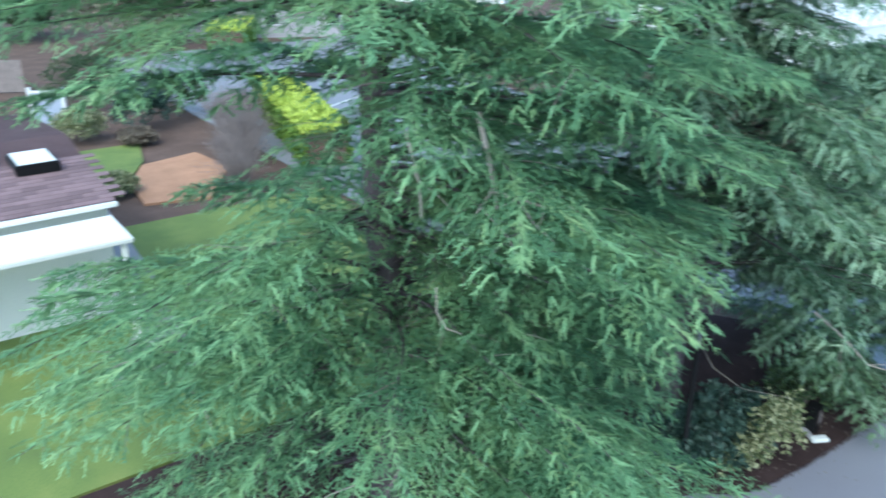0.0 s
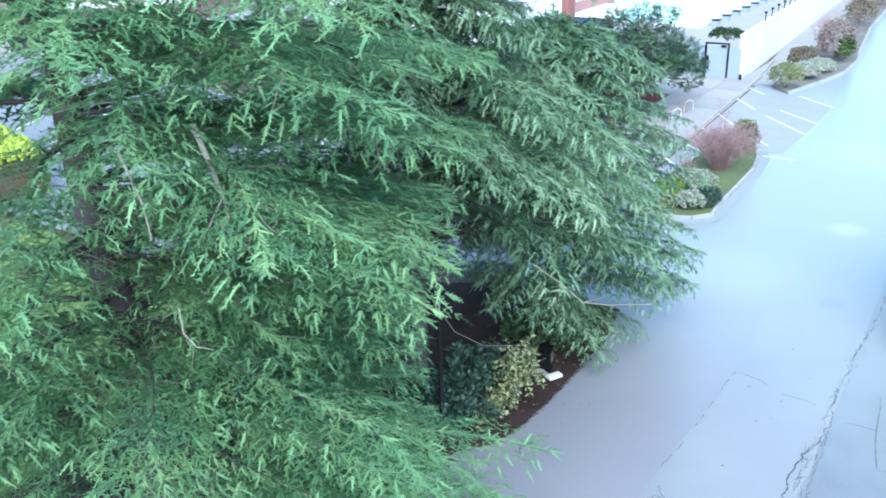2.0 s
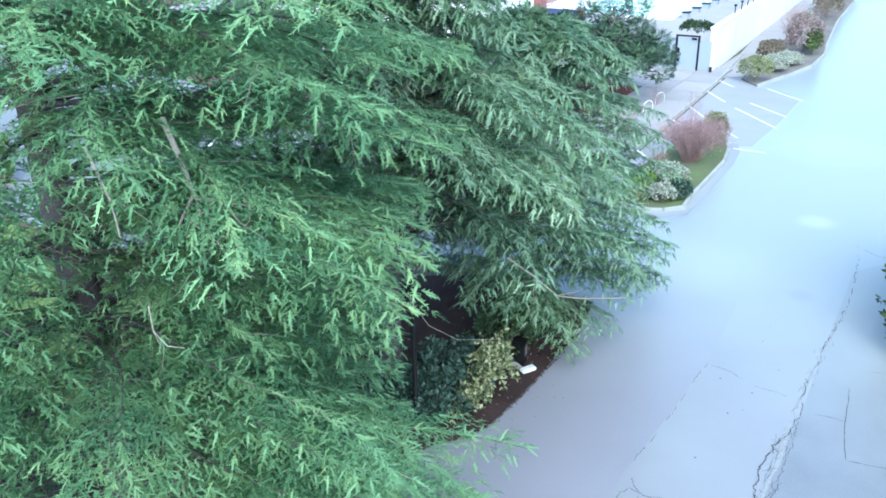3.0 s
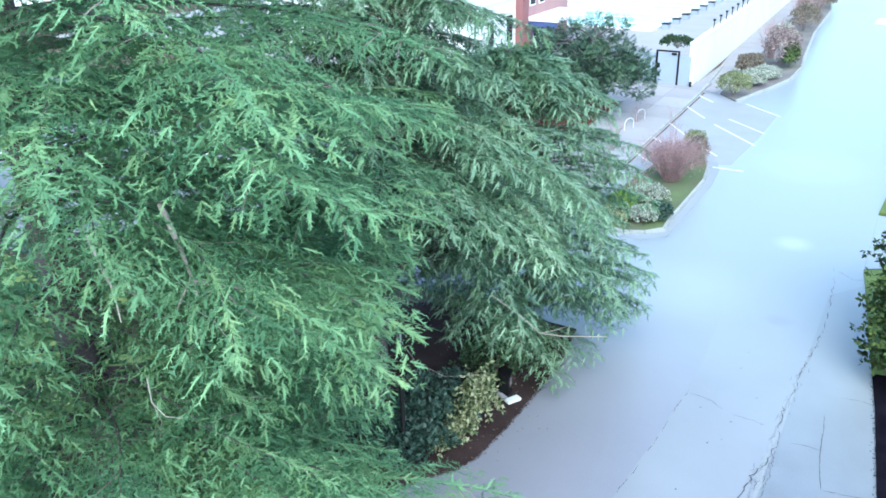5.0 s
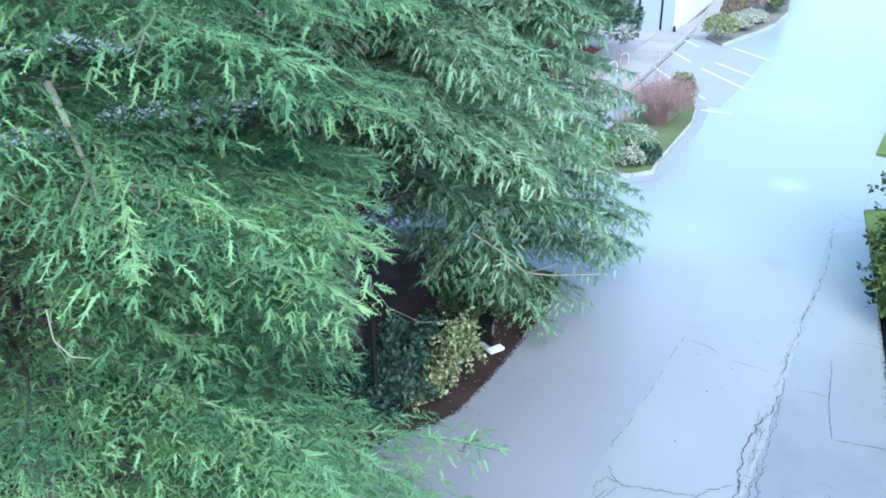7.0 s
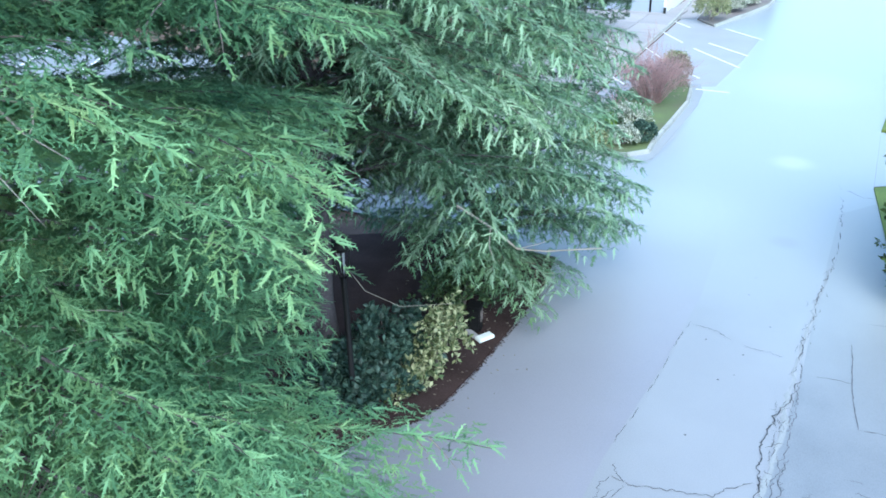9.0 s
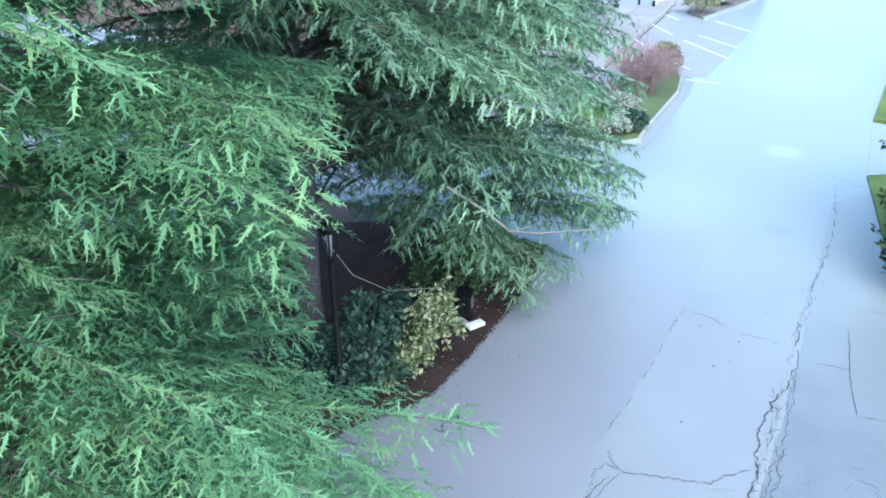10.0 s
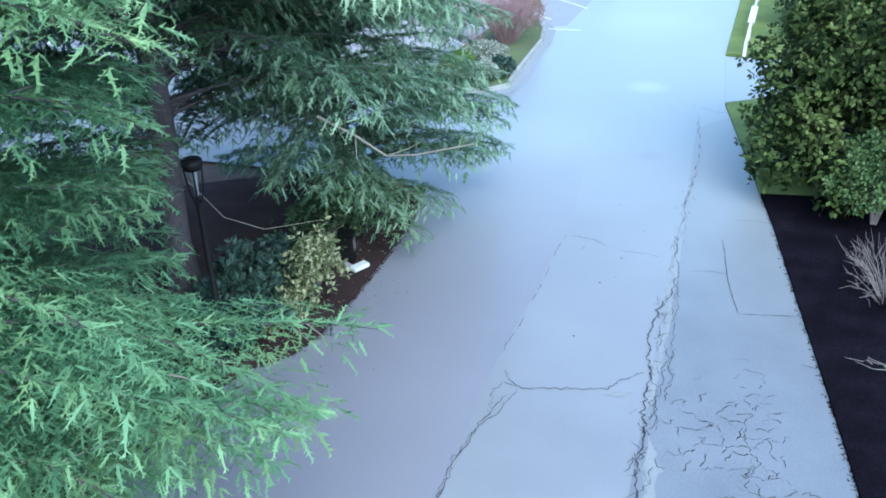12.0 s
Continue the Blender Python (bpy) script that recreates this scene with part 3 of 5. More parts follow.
def cracks():
    rng = np.random.default_rng(5)
    main = [ribbon([(-1.40, 4), (-1.40, 8.2), (-1.36, 9.4), (-1.34, 10.4), (-1.33, 11.1), (-1.37, 12.1), (-1.41, 12.7), (-1.43, 13.5), (-1.29, 13.95), (-1.18, 14.6)], 0.022, 1, 0.035, 0.05)]
    main += broken([(-1.18, 14.6), (-1.28, 15.4), (-1.35, 16.3), (-1.22, 16.8), (-1.32, 17.6), (-1.20, 18.6), (-1.14, 19.9)], 0.017, 301, 0.035, 0.06, 0.18)
    main += broken([(-1.14, 19.9), (-1.17, 21.0), (-1.24, 22.3), (-1.48, 23.9)], 0.014, 331, 0.03, 0.08, 0.5)
    main += [ribbon([(-1.20, 14.5), (-1.18, 13.7), (-1.16, 13.1), (-1.18, 12.3), (-1.24, 11.4), (-1.30, 10.7)], 0.010, 2, 0.035, 0.05), ribbon([(-1.13, 12.4), (-1.06, 11.95), (-1.12, 11.6), (-1.08, 11.2)], 0.012, 3, 0.04, 0.05)]
    for k in range(16):
        y = 9.4 + 0.28 * k
        main.append(ribbon([(-1.38 + 0.03 * rng.normal(), y + rng.normal() * 0.10), (-1.20 + 0.05 * rng.normal(), y + rng.normal() * 0.14)], 0.008 + 0.005 * rng.random(), 40 + k, 0.04, 0.04))
    for k in range(46):
        y = 8.6 + 5.6 * rng.random()
        x = -1.27 + rng.normal() * 0.08
        main.append(ribbon([(x, y), (x + rng.normal() * 0.06, y - 0.15 - 0.25 * rng.random())], 0.009, 70 + k, 0.03, 0.04))
    for k in range(14):
        y = 14.6 + 5.4 * rng.random()
        x = -1.26 + rng.normal() * 0.07
        main.append(ribbon([(x, y), (x + rng.normal() * 0.04, y - 0.1 - 0.25 * rng.random())], 0.008, 570 + k, 0.03, 0.05))
    seam = [ribbon([(-3.40, 4), (-3.42, 8.2), (-3.49, 9.4), (-3.32, 10.1), (-3.12, 10.75)], 0.014, 2, 0.03), ribbon([(-3.44, 8.0), (-3.40, 9.4), (-3.28, 10.2), (-3.26, 10.95)], 0.009, 21, 0.05, 0.05)]
    seam += [ribbon([(-3.27, 11.05), (-2.94, 10.93), (-2.45, 11.05), (-2.05, 11.13), (-1.83, 11.23), (-1.43, 11.74)], 0.013, 3, 0.03, 0.05), ribbon([(-3.26, 11.3), (-3.18, 11.05), (-3.02, 10.92)], 0.010, 22, 0.03, 0.04), ribbon([(-3.05, 10.9), (-3.14, 10.6), (-3.2, 10.2)], 0.009, 27, 0.03, 0.04)]
    seam += broken([(-3.42, 11.7), (-3.36, 12.6), (-3.30, 14.0), (-3.30, 15.0), (-3.24, 15.7)], 0.011, 361, 0.015, 0.05, 0.5)
    seam += broken([(-3.20, 15.6), (-2.79, 15.58), (-2.34, 15.27), (-1.90, 15.2), (-1.48, 15.2)], 0.010, 381, 0.025, 0.05, 0.3)
    cross = [ribbon([(-0.99, 14.79), (-0.7, 14.86), (-0.41, 14.87)], 0.013, 6, 0.015), ribbon([(-0.54, 16.15), (-0.45, 15.3), (-0.40, 14.9), (-0.32, 14.2), (-0.23, 13.65)], 0.013, 7, 0.010), ribbon([(-0.23, 13.64), (0.13, 13.70), (0.60, 13.78)], 0.017, 17, 0.010), ribbon([(0.62, 12.5), (0.85, 12.45)], 0.016, 10, 0.01), ribbon([(-1.3, 23.6), (-0.9, 23.3), (-0.62, 23.35)], 0.014, 12, 0.03), ribbon([(-0.35, 17.0), (0.05, 17.05), (0.33, 17.0)], 0.010, 13, 0.01)]
    fine = []
    cell, nx, ny = 0.155, 13, 32
    node = {(i, j): (-1.18 + cell * (i + rng.uniform(-0.42, 0.42)), 7.6 + cell * (j + rng.uniform(-0.42, 0.42))) for i in range(nx) for j in range(ny)}
    for (i, j), p in node.items():
        for q in ((i + 1, j), (i, j + 1), (i + 1, j + 1)):
            dense = 0.85 * math.exp(-((p[0] + 0.05) / 0.28) ** 2 - ((p[1] - 10.7) / 1.1) ** 2) + 0.65 * math.exp(-((p[0] + 0.75) / 0.38) ** 2 - ((p[1] - 10.6) / 0.7) ** 2) + 0.45 * math.exp(-((p[0] + 0.2) / 0.6) ** 2 - ((p[1] - 9.2) / 0.9) ** 2)
            if q in node and rng.random() < dense * (0.7 if q[0] == i or q[1] == j else 0.25):
                fine.append(ribbon([p, node[q]], 0.007 + 0.011 * rng.random(), 100 + len(fine), 0.03, 0.03))
    for name, bits in (("road_crack", main), ("road_seam", seam), ("cross_crack", cross), ("crazed_cracks", fine)):
        v, q = joined(bits)
        ob = new(name, mesh_from(name, v, q, TAR))
        tagged(ob, "dark ragged crack lines in the worn asphalt", "road crack", "", "stuff")
    pale = [ribbon([(-1.30, 10.9), (-1.28, 12.0), (-1.30, 13.0), (-1.28, 14.2)], 0.10, 501, 0.03, 0.12), ribbon([(-1.29, 14.2), (-1.27, 15.6), (-1.27, 17.2)], 0.05, 502, 0.04, 0.14), ribbon([(-1.27, 17.2), (-1.2, 19.5)], 0.05, 503, 0.05, 0.2), ribbon([(-1.95, 11.15), (-1.5, 11.3)], 0.22, 505, 0.06, 0.12), ribbon([(-1.1, 9.0), (-1.2, 10.4)], 0.20, 506, 0.06, 0.12)]
    v, q = joined(pale)
    v[:, 2] = 0.007
    tagged(new("pale_grit", mesh_from("pale_grit", v, q, PALE)), "pale grit worn out along the road cracks", "road stain", "", "stuff")
    specks = [ribbon([(x, y), (x + 0.04, y + 0.03)], 0.035, 700 + k, 0.01, 0.02) for k, (x, y) in enumerate(zip(rng.uniform(-3.2, -1.6, 8), rng.uniform(11.5, 19, 8)))]
    v, q = joined(specks)
    tagged(new("road_specks", mesh_from("road_specks", v, q, TAR)), "small dark spots on the asphalt", "road stain", "", "stuff")


cracks()
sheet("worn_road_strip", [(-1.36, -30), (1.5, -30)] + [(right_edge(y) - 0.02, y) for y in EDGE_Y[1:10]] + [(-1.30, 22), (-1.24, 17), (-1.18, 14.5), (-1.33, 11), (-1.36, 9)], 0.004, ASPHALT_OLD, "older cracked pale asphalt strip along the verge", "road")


def stain(name, cx, cy, rx, ry, mat, label, seed):
    rng = np.random.default_rng(seed)
    n = 26
    a = np.linspace(0, 2 * np.pi, n, endpoint=False)
    r = 1 + 0.18 * np.sin(3 * a + seed) + 0.1 * rng.normal(size=n)
    sheet(name, list(zip(cx + rx * r * np.cos(a), cy + ry * r * np.sin(a))), 0.008, mat, label, "road stain", "stuff")


def stall_line(x0, y0, x1, y1, width=0.075, group="parking stripes"):
    d = Vector((x1 - x0, y1 - y0))
    bm = box(0, d.length, -width / 2, width / 2, 0.0, 0.008)
    single("parking_stripe", bm, LINE, "worn white painted parking stripe on asphalt", "parking stripe", group=group, at=pose(x0, y0, 0.004, 0, 0, math.degrees(math.atan2(d.y, d.x))))


for x0, y0, x1, y1 in ((-9.95, 29.4, -8.95, 28.35), (-10.1, 31.8, -9.3, 30.9), (-10.2, 34.25, -9.6, 33.6), (-10.45, 37.05, -9.1, 35.2), (-10.55, 40.2, -9.05, 38.25), (-10.6, 42.6, -9.5, 41.4), (-6.85, 31.3, -5.7, 31.3), (-7.8, 33.55, -7.05, 32.75), (-8.35, 37.35, -6.05, 34.85), (-8.0, 38.55, -6.1, 36.85), (-7.95, 41.7, -6.05, 40.0)):
    stall_line(x0, y0, x1, y1)
for k in range(6):
    stall_line(-40.5 + 3.0 * k, 24.5 + 0.9 * k, -37.0 + 3.0 * k, 18.2 + 0.9 * k, 0.12)
sheet("road_marking", [(-5.2, 72.4), (-3.7, 72.4), (-3.7, 69.5), (-5.2, 69.5)], 0.006, LINE, "white painted block marking on the far road", "road marking", "")
stain("dark_road_patch", -7.6, 77.5, 1.4, 2.5, ASPHALT_NEW, "darker grey repair patch on the far road", 8)


# ---------------------------------------------------------------- planting beds with kerbs
def kerb_run(points, width=0.11, height=0.13, length=0.9, name="kerb"):
    """Separate kerb stones laid along a line."""
    run = thing(name, "low grey concrete kerb along a planting bed", "kerb", kind="structure")
    pts = [Vector((*p, 0)) for p in points]
    for a, b in zip(pts, pts[1:]):
        d = b - a
        n = max(1, round(d.length / length))
        for k in range(n):
            c = a + d * (k / n)
            bm = box(0.006, d.length / n - 0.006, -width / 2, width / 2, -0.05, height, 0.018)
            part("kerb_stone", bm, KERB, run, at=pose(c.x, c.y, 0, 0, 0, math.degrees(math.atan2(d.y, d.x))))
    return run


def bed(name, outline, mat, label, z=0.07):
    return sheet(name, outline, z, mat, label, "planting bed", depth=0.13)


bed("planting_bed_cedar", [(-7.3, -8), (-7.25, 7.5), (-7.0, 9.6), (-6.72, 10.35), (-6.35, 10.8), (-6.18, 11.4), (-6.13, 12.4), (-6.15, 15.4), (-6.45, 17.0), (-9.6, 17.0), (-12.4, 15.2), (-13.0, 9), (-12.6, -8)], MULCH, "dark red-brown mulch bed under the cedars", 0.03)
isl1 = [(-6.53, 24.3), (-6.61, 25.1), (-6.64, 27.3), (-6.68, 29.4), (-6.95, 31.0), (-7.5, 32.6), (-8.1, 33.6), (-8.8, 31.5), (-9.1, 27.0), (-8.8, 23.7), (-7.6, 23.5), (-7.0, 23.75)]
bed("planting_bed_island", isl1, ISLAND_GRASS, "grassy planting island with shrubs at the parking bay", 0.08)
kerb_run(isl1[:6])
kerb_run([isl1[9], isl1[10], isl1[11], isl1[0]], height=0.10)
sheet("parking_bay", [(-10.05, 28.2), (-9.15, 27.4), (-8.9, 31.4), (-8.2, 33.75), (-7.5, 32.75), (-6.9, 31.6), (-6.3, 31.9), (-6.15, 36.0), (-6.2, 40.2), (-7.2, 41.3), (-8.5, 41.8), (-9.65, 43.3), (-10.35, 43.3), (-10.2, 36.0)], 0.003, BAY, "faded pinkish-grey asphalt parking bays", "parking bay")
sheet("gutter", [(-6.46, 24.2), (-6.54, 25.1), (-6.57, 27.3), (-6.61, 29.4), (-6.88, 31.0), (-7.2, 31.9), (-6.85, 32.0), (-6.52, 31.0), (-6.33, 29.4), (-6.29, 27.3), (-6.27, 25.1), (-6.28, 23.8), (-6.9, 23.2), (-7.6, 23.1), (-7.6, 23.42), (-7.0, 23.66)], 0.006, GUTTER, "pale concrete gutter along the island kerb", "gutter")
sheet("dirt_line", [(-9.62, 23.2), (-9.90, 30), (-10.44, 43.2), (-10.36, 43.2), (-9.82, 30), (-9.54, 23.2)], 0.005, SOIL, "brown dirt gathered along the pavement kerb", "dirt")
isl2 = [(-8.5, 41.9), (-8.1, 43.6), (-7.6, 45.4), (-7.1, 47.8), (-7.08, 51.2), (-7.5, 54.6), (-8.4, 63.8), (-8.9, 74.5), (-9.6, 80), (-10.6, 78), (-10.2, 60), (-9.9, 48), (-9.6, 43.2)]
bed("planting_bed_far", isl2, ISLAND_SOIL, "long planting island with shrubs beside the road", 0.08)
kerb_run(isl2[:9], length=1.2)
bed("planting_bed_verge", [(right_edge(y), y) for y in (-10, 4, 8, 10.2, 12.1, 14.1, 16.9, 18.3)] + [(2.5, 18.6), (9, 18.6), (9, -10)], BLACK_MULCH, "black mulch bed beside the road", 0.04)
bed("grass_verge", [(right_edge(18.3), 18.32)] + [(right_edge(y), y) for y in (19.8, 23.0, 24.0)] + [(0.4, 24.8), (6, 25.3), (9, 18.7), (2.5, 18.7)], GRASS, "short green grass verge", 0.04)
bed("grass_verge_far", [(right_edge(29), 29.0)] + [(right_edge(y), y) for y in (37, 60, 90)] + [(12, 90), (12, 29.2), (0, 29.0)], GRASS, "short green grass verge beyond the driveway", 0.04)
bed("lawn", [(-12.7, -12), (-13.1, 9), (-15.6, 12.9), (-26, 12.9), (-26, -12)], GRASS, "yellowish-green lawn behind the cedars", 0.0)



def litter(name, label, outline, mat, seed, count, spread, size, z):
    """Loose chips strewn along an edge, thinning outward."""
    rng = np.random.default_rng(seed)
    pts = np.asarray(outline, float)
    seg = np.r_[0, np.cumsum(np.linalg.norm(np.diff(pts, axis=0), axis=1))]
    t = rng.random(count) * seg[-1]
    c = np.stack([np.interp(t, seg, pts[:, 0]) + rng.normal(size=count) * spread, np.interp(t, seg, pts[:, 1]), np.full(count, z)], 1)
    chip = np.array([(-1, -0.3, 0), (1, -0.3, 0), (0.1, 0, 0.35), (1, -0.3, 0), (0.7, 0.4, 0), (0.1, 0, 0.35), (0.7, 0.4, 0), (-1, -0.3, 0), (0.1, 0, 0.35)], float)
    a = rng.random(count) * 2 * np.pi
    way = np.stack([np.cos(a), np.sin(a), np.zeros(count)], 1)
    v, q = scatter([chip], np.zeros(count, int), frames_of(way, blend_up(count)), c, size * (0.4 + rng.random(count)))
    tagged(new(name, mesh_from(name, v, q, mat)), label, "mulch chips", "", "stuff")


litter("mulch_chips", "dark bark chips spilt along the road edge", [(right_edge(y) - 0.01, y) for y in (4, 8, 10.2, 12.1, 14.1, 16.9, 18.3)], BLACK_MULCH, 201, 900, 0.03, 0.020, 0.008)
litter("mulch_chips", "red-brown bark chips spilt along the road edge", [(-6.72, 10.3), (-6.33, 10.8), (-6.16, 11.4), (-6.11, 12.4), (-6.13, 15.4)], MULCH, 202, 900, 0.03, 0.022, 0.02)
litter("needle_litter", "dry fallen cedar needles and twigs on the mulch", [(-7.4, 4), (-7.3, 15.4)], LEAF_BROWN, 203, 1500, 0.7, 0.026, 0.035)

# pavement of slabs
pavement = thing("pavement", "pale concrete pavement of large slabs by the pool gate", "pavement", kind="structure")
slab_mesh = bpy.data.meshes.new("slab")
_bm = box(0.008, 1.492, 0.008, 1.992, -0.08, 0.10, 0.01)
_bm.to_mesh(slab_mesh)
_bm.free()
slab_mesh.materials.append(CONCRETE)
for i in range(3):
    for j in range(11):
        y = 23.2 + 2.0 * j
        x = -11.6 - 1.5 * i - 0.033 * (y - 30) + 0.0
        if 32.5 < y + 1 < 38.8 and i > 1:
            continue
        part("slab", slab_mesh, CONCRETE, pavement, at=pose(x, y, 0, 0, 0, 0))
kerb_run([(-9.72, 23.2), (-10.0, 30), (-10.55, 43.2), (-11.2, 50)], height=0.11, length=1.0)
bed("planting_bed_red", [(-13.0, 32.6), (-13.1, 38.4), (-14.9, 39.9), (-17.5, 39.9), (-17.5, 32.6)], RED_MULCH, "raised bed of dark red bark mulch", 0.06)
sheet("pool_deck", [(-11.3, 44.2), (-12.2, 56), (-14.4, 84), (-60, 100), (-60, 40), (-15.0, 40.0), (-15.0, 45.2), (-13.2, 45.2)], -0.02, CONCRETE, "pale concrete pool deck and yard", "pool deck")


sheet("pavement_far", [(-11.36, 44.3), (-11.37, 50.2), (-12.4, 60), (-14.3, 84), (-10.9, 84), (-10.25, 60), (-9.95, 48), (-9.7, 43.4), (-10.5, 43.4)], 0.015, CONCRETE, "pale concrete path along the white wall", "pavement")

# ---------------------------------------------------------------- pool enclosure
def pool():
    p = thing("swimming_pool", "turquoise swimming pool with white lane ropes", "swimming pool")
    part("water", box(-48, -19.2, 60.5, 88, -0.1, 0.03), POOLWATER, p, "clear turquoise water")
    for x0, x1, y0, y1 in ((-48.4, -18.8, 60.1, 60.5), (-48.4, -18.8, 88, 88.4), (-19.2, -18.8, 60.5, 88), (-48.4, -48, 60.5, 88)):
        part("coping", box(x0, x1, y0, y1, -0.1, 0.12, 0.03), WHITE, p)
    for k in range(10):
        y = 63.0 + 2.5 * k
        part("lane_rope", mesh_from("lane_rope", *tube([(-48, y, 0.06), (-19.2, y, 0.06)], [0.045, 0.045], 6), ROPE), ROPE, p)
        block = thing("starting_block", "small dark starting block at the pool edge", "starting block", (-18.3, y - 1.2, -0.02), group="starting blocks")
        part("plinth", box(-0.25, 0.25, -0.25, 0.25, 0, 0.35, 0.02), PANEL, block)
        part("platform", box(-0.3, 0.3, -0.28, 0.28, 0.35, 0.42, 0.01), BLACK, block)


pool()


def pool_wall():
    w = thing("pool_wall", "tall smooth white rendered boundary wall", "wall", (-11.45, 44.0, 0), 2.6, kind="structure")
    n = 8
    for k in range(n):
        part("wall_panel", box(-0.12, 0.12, k * 5.0 + 0.004, k * 5.0 + 4.996, -0.1, 2.25, 0.01), WHITE, w)
        part("coping", box(-0.17, 0.17, k * 5.0, k * 5.0 + 4.996, 2.253, 2.33, 0.01), WHITE, w)
    for k in range(9):
        post = thing("wall_light", "small dark post fitting standing on the wall", "post light", group="wall posts")
        a = w.matrix_basis @ Vector((-0.02, 5.0 + 1.7 * k, 2.33))
        post.matrix_basis = pose(*a)
        part("stem", mesh_from("stem", *tube([(0, 0, 0), (0, 0, 0.42)], [0.03, 0.03], 6), BLACK), BLACK, post)
        part("head", box(-0.07, 0.07, -0.07, 0.07, 0.42, 0.52, 0.01), BLACK, post)
    # end wall facing the pavement and the gate in it
    e = thing("gate_wall", "pale panel wall beside the gate, coloured blue-grey as if shaded", "wall", (-11.5, 43.95, 0), 0, kind="structure")
    part("wall_panel", box(-0.55, 0.05, -0.06, 0.06, 0, 1.62, 0.01), PANEL, e)
    part("wall_panel", box(-6.5, -1.83, -0.06, 0.06, 0, 1.7, 0.01), PANEL, e)
    g = thing("gate", "pale solid pool gate in a black metal frame", "gate", (-12.05, 43.9, 0), 0)
    part("gate_leaf", box(-1.15, -0.1, -0.02, 0.02, 0.06, 1.74, 0.005), PANEL, g)
    part("post", box(-0.09, 0.0, -0.05, 0.05, 0, 1.80, 0.008), BLACK, g, "black metal post")
    part("post", box(-1.26, -1.17, -0.05, 0.05, 0, 1.80, 0.008), BLACK, g, "black metal post")
    part("lintel", box(-1.26, 0.0, -0.05, 0.05, 1.803, 1.88, 0.008), BLACK, g)
    part("sill", box(-0.09, 0.55, -0.075, -0.062, 0, 0.07, 0.003), BLACK, g)
    part("closer", box(-0.42, -0.15, -0.09, -0.04, 1.66, 1.78, 0.01), BLACK, g)
    part("latch", box(-1.15, -1.02, -0.07, -0.02, 0.95, 1.2, 0.01), BLACK, g)
    part("lock_box", box(-1.12, -1.0, -0.08, -0.02, 0.5, 0.68, 0.01), BLACK, g)
    b = thing("litter_bin", "small black bollard at the foot of the wall", "bollard", (-11.33, 43.75, 0))
    part("post", mesh_from("post", *tube([(0, 0, 0), (0, 0, 0.36), (0, 0, 0.38)], [0.07, 0.07, 0.01], 10), BLACK), BLACK, b)


pool_wall()


def pool_house():
    h = thing("pool_house", "white flat-roofed pool building with a red pillar", "building", (-24.6, 43.7, 0))
    part("wall", box(-16, 0, 0, 0.25, -0.05, 3.3), WHITE, h, "shaded white rendered wall")
    part("wall", box(-0.25, 0, 0.254, 6.0, -0.05, 3.3), WHITE, h, "bright white rendered wall")
    part("roof", box(-16, -0.256, 0.256, 14, 3.1, 3.2), WHITE, h)
    part("parapet", box(-16, 0.05, -0.05, 0.25, 3.304, 3.42, 0.01), WHITE, h)
    part("parapet", box(-0.25, 0.05, 0.254, 6.0, 3.304, 3.42, 0.01), WHITE, h)
    for y in (2.2, 4.75):
        w = part("window", box(-0.02, 0.035, y, y + 0.75, 0.75, 2.35, 0.01), BLACK, h)
        part("pane", box(0.036, 0.046, y + 0.07, y + 0.68, 0.83, 2.27), DARKGLASS, w)
    v = part("vent", box(-1.0, -0.55, -0.06, -0.003, 1.6, 1.9, 0.01), BLACK, h)
    part("pillar", box(-0.3, 0.5, 6.004, 6.9, -0.05, 6.2, 0.01), RED, h, "tall dark red pillar")
    part("wall", box(-0.25, 0.2, 6.904, 14, -0.05, 6.2), PINK, h, "pink rendered upper wall")
    for y in (7.6, 9.0):
        w = part("window", box(0.2, 0.25, y, y + 0.9, 2.6, 4.2, 0.01), WHITE, h)
        part("pane", box(0.251, 0.262, y + 0.1, y + 0.8, 2.7, 4.1), DARKGLASS, w)
    c = part("canopy", box(0.204, 2.5, 7.0, 12.5, 1.75, 1.95, 0.02), WHITE, h, "white flat entrance canopy")
    part("fascia", box(0.21, 2.45, 7.05, 7.15, 1.42, 1.745), BLUE, c)
    for x in (0.6, 1.5):
        w = part("window", box(x, x + 0.7, 7.35, 7.40, 0.3, 1.4, 0.01), BLUE, h)
        part("pane", box(x + 0.07, x + 0.63, 7.335, 7.346, 0.4, 1.3), DARKGLASS, w)


pool_house()

# ---------------------------------------------------------------- the two cedars
def crowded(z, az):
    """How far the front cedar's limbs go before they meet its neighbour's shade."""
    k = min(1.0, max(0.0, (z - 4.7) / 1.8))
    px, py = 4.45 + 1.5 * k, 0.85 - 0.65 * k
    dx, dy = -3.5 + 1.1 * k, 4.7 - 0.8 * k
    c, s_ = math.cos(az), math.sin(az)
    det = c * dy - s_ * dx
    r = (px * dy - py * dx) / det if abs(det) > 1e-3 else 99.0
    return r + 0.1 if r > 0 else 99.0


def reach_front(f, az):
    a = (math.degrees(az) + 180) % 360 - 180
    r = float(np.interp(f, [0.0, 0.1, 0.2, 0.26, 0.31, 0.37, 0.45, 0.55, 0.62, 0.8, 1.0], [4.8, 5.4, 6.0, 5.3, 5.0, 5.3, 6.0, 6.3, 6.2, 3.0, 0.2]))
    if abs(a) > 100:
        r *= 0.86
    if a > 18 or f > 0.24:
        r = min(r, crowded(f * 15.5 - 0.5, az))
    return r


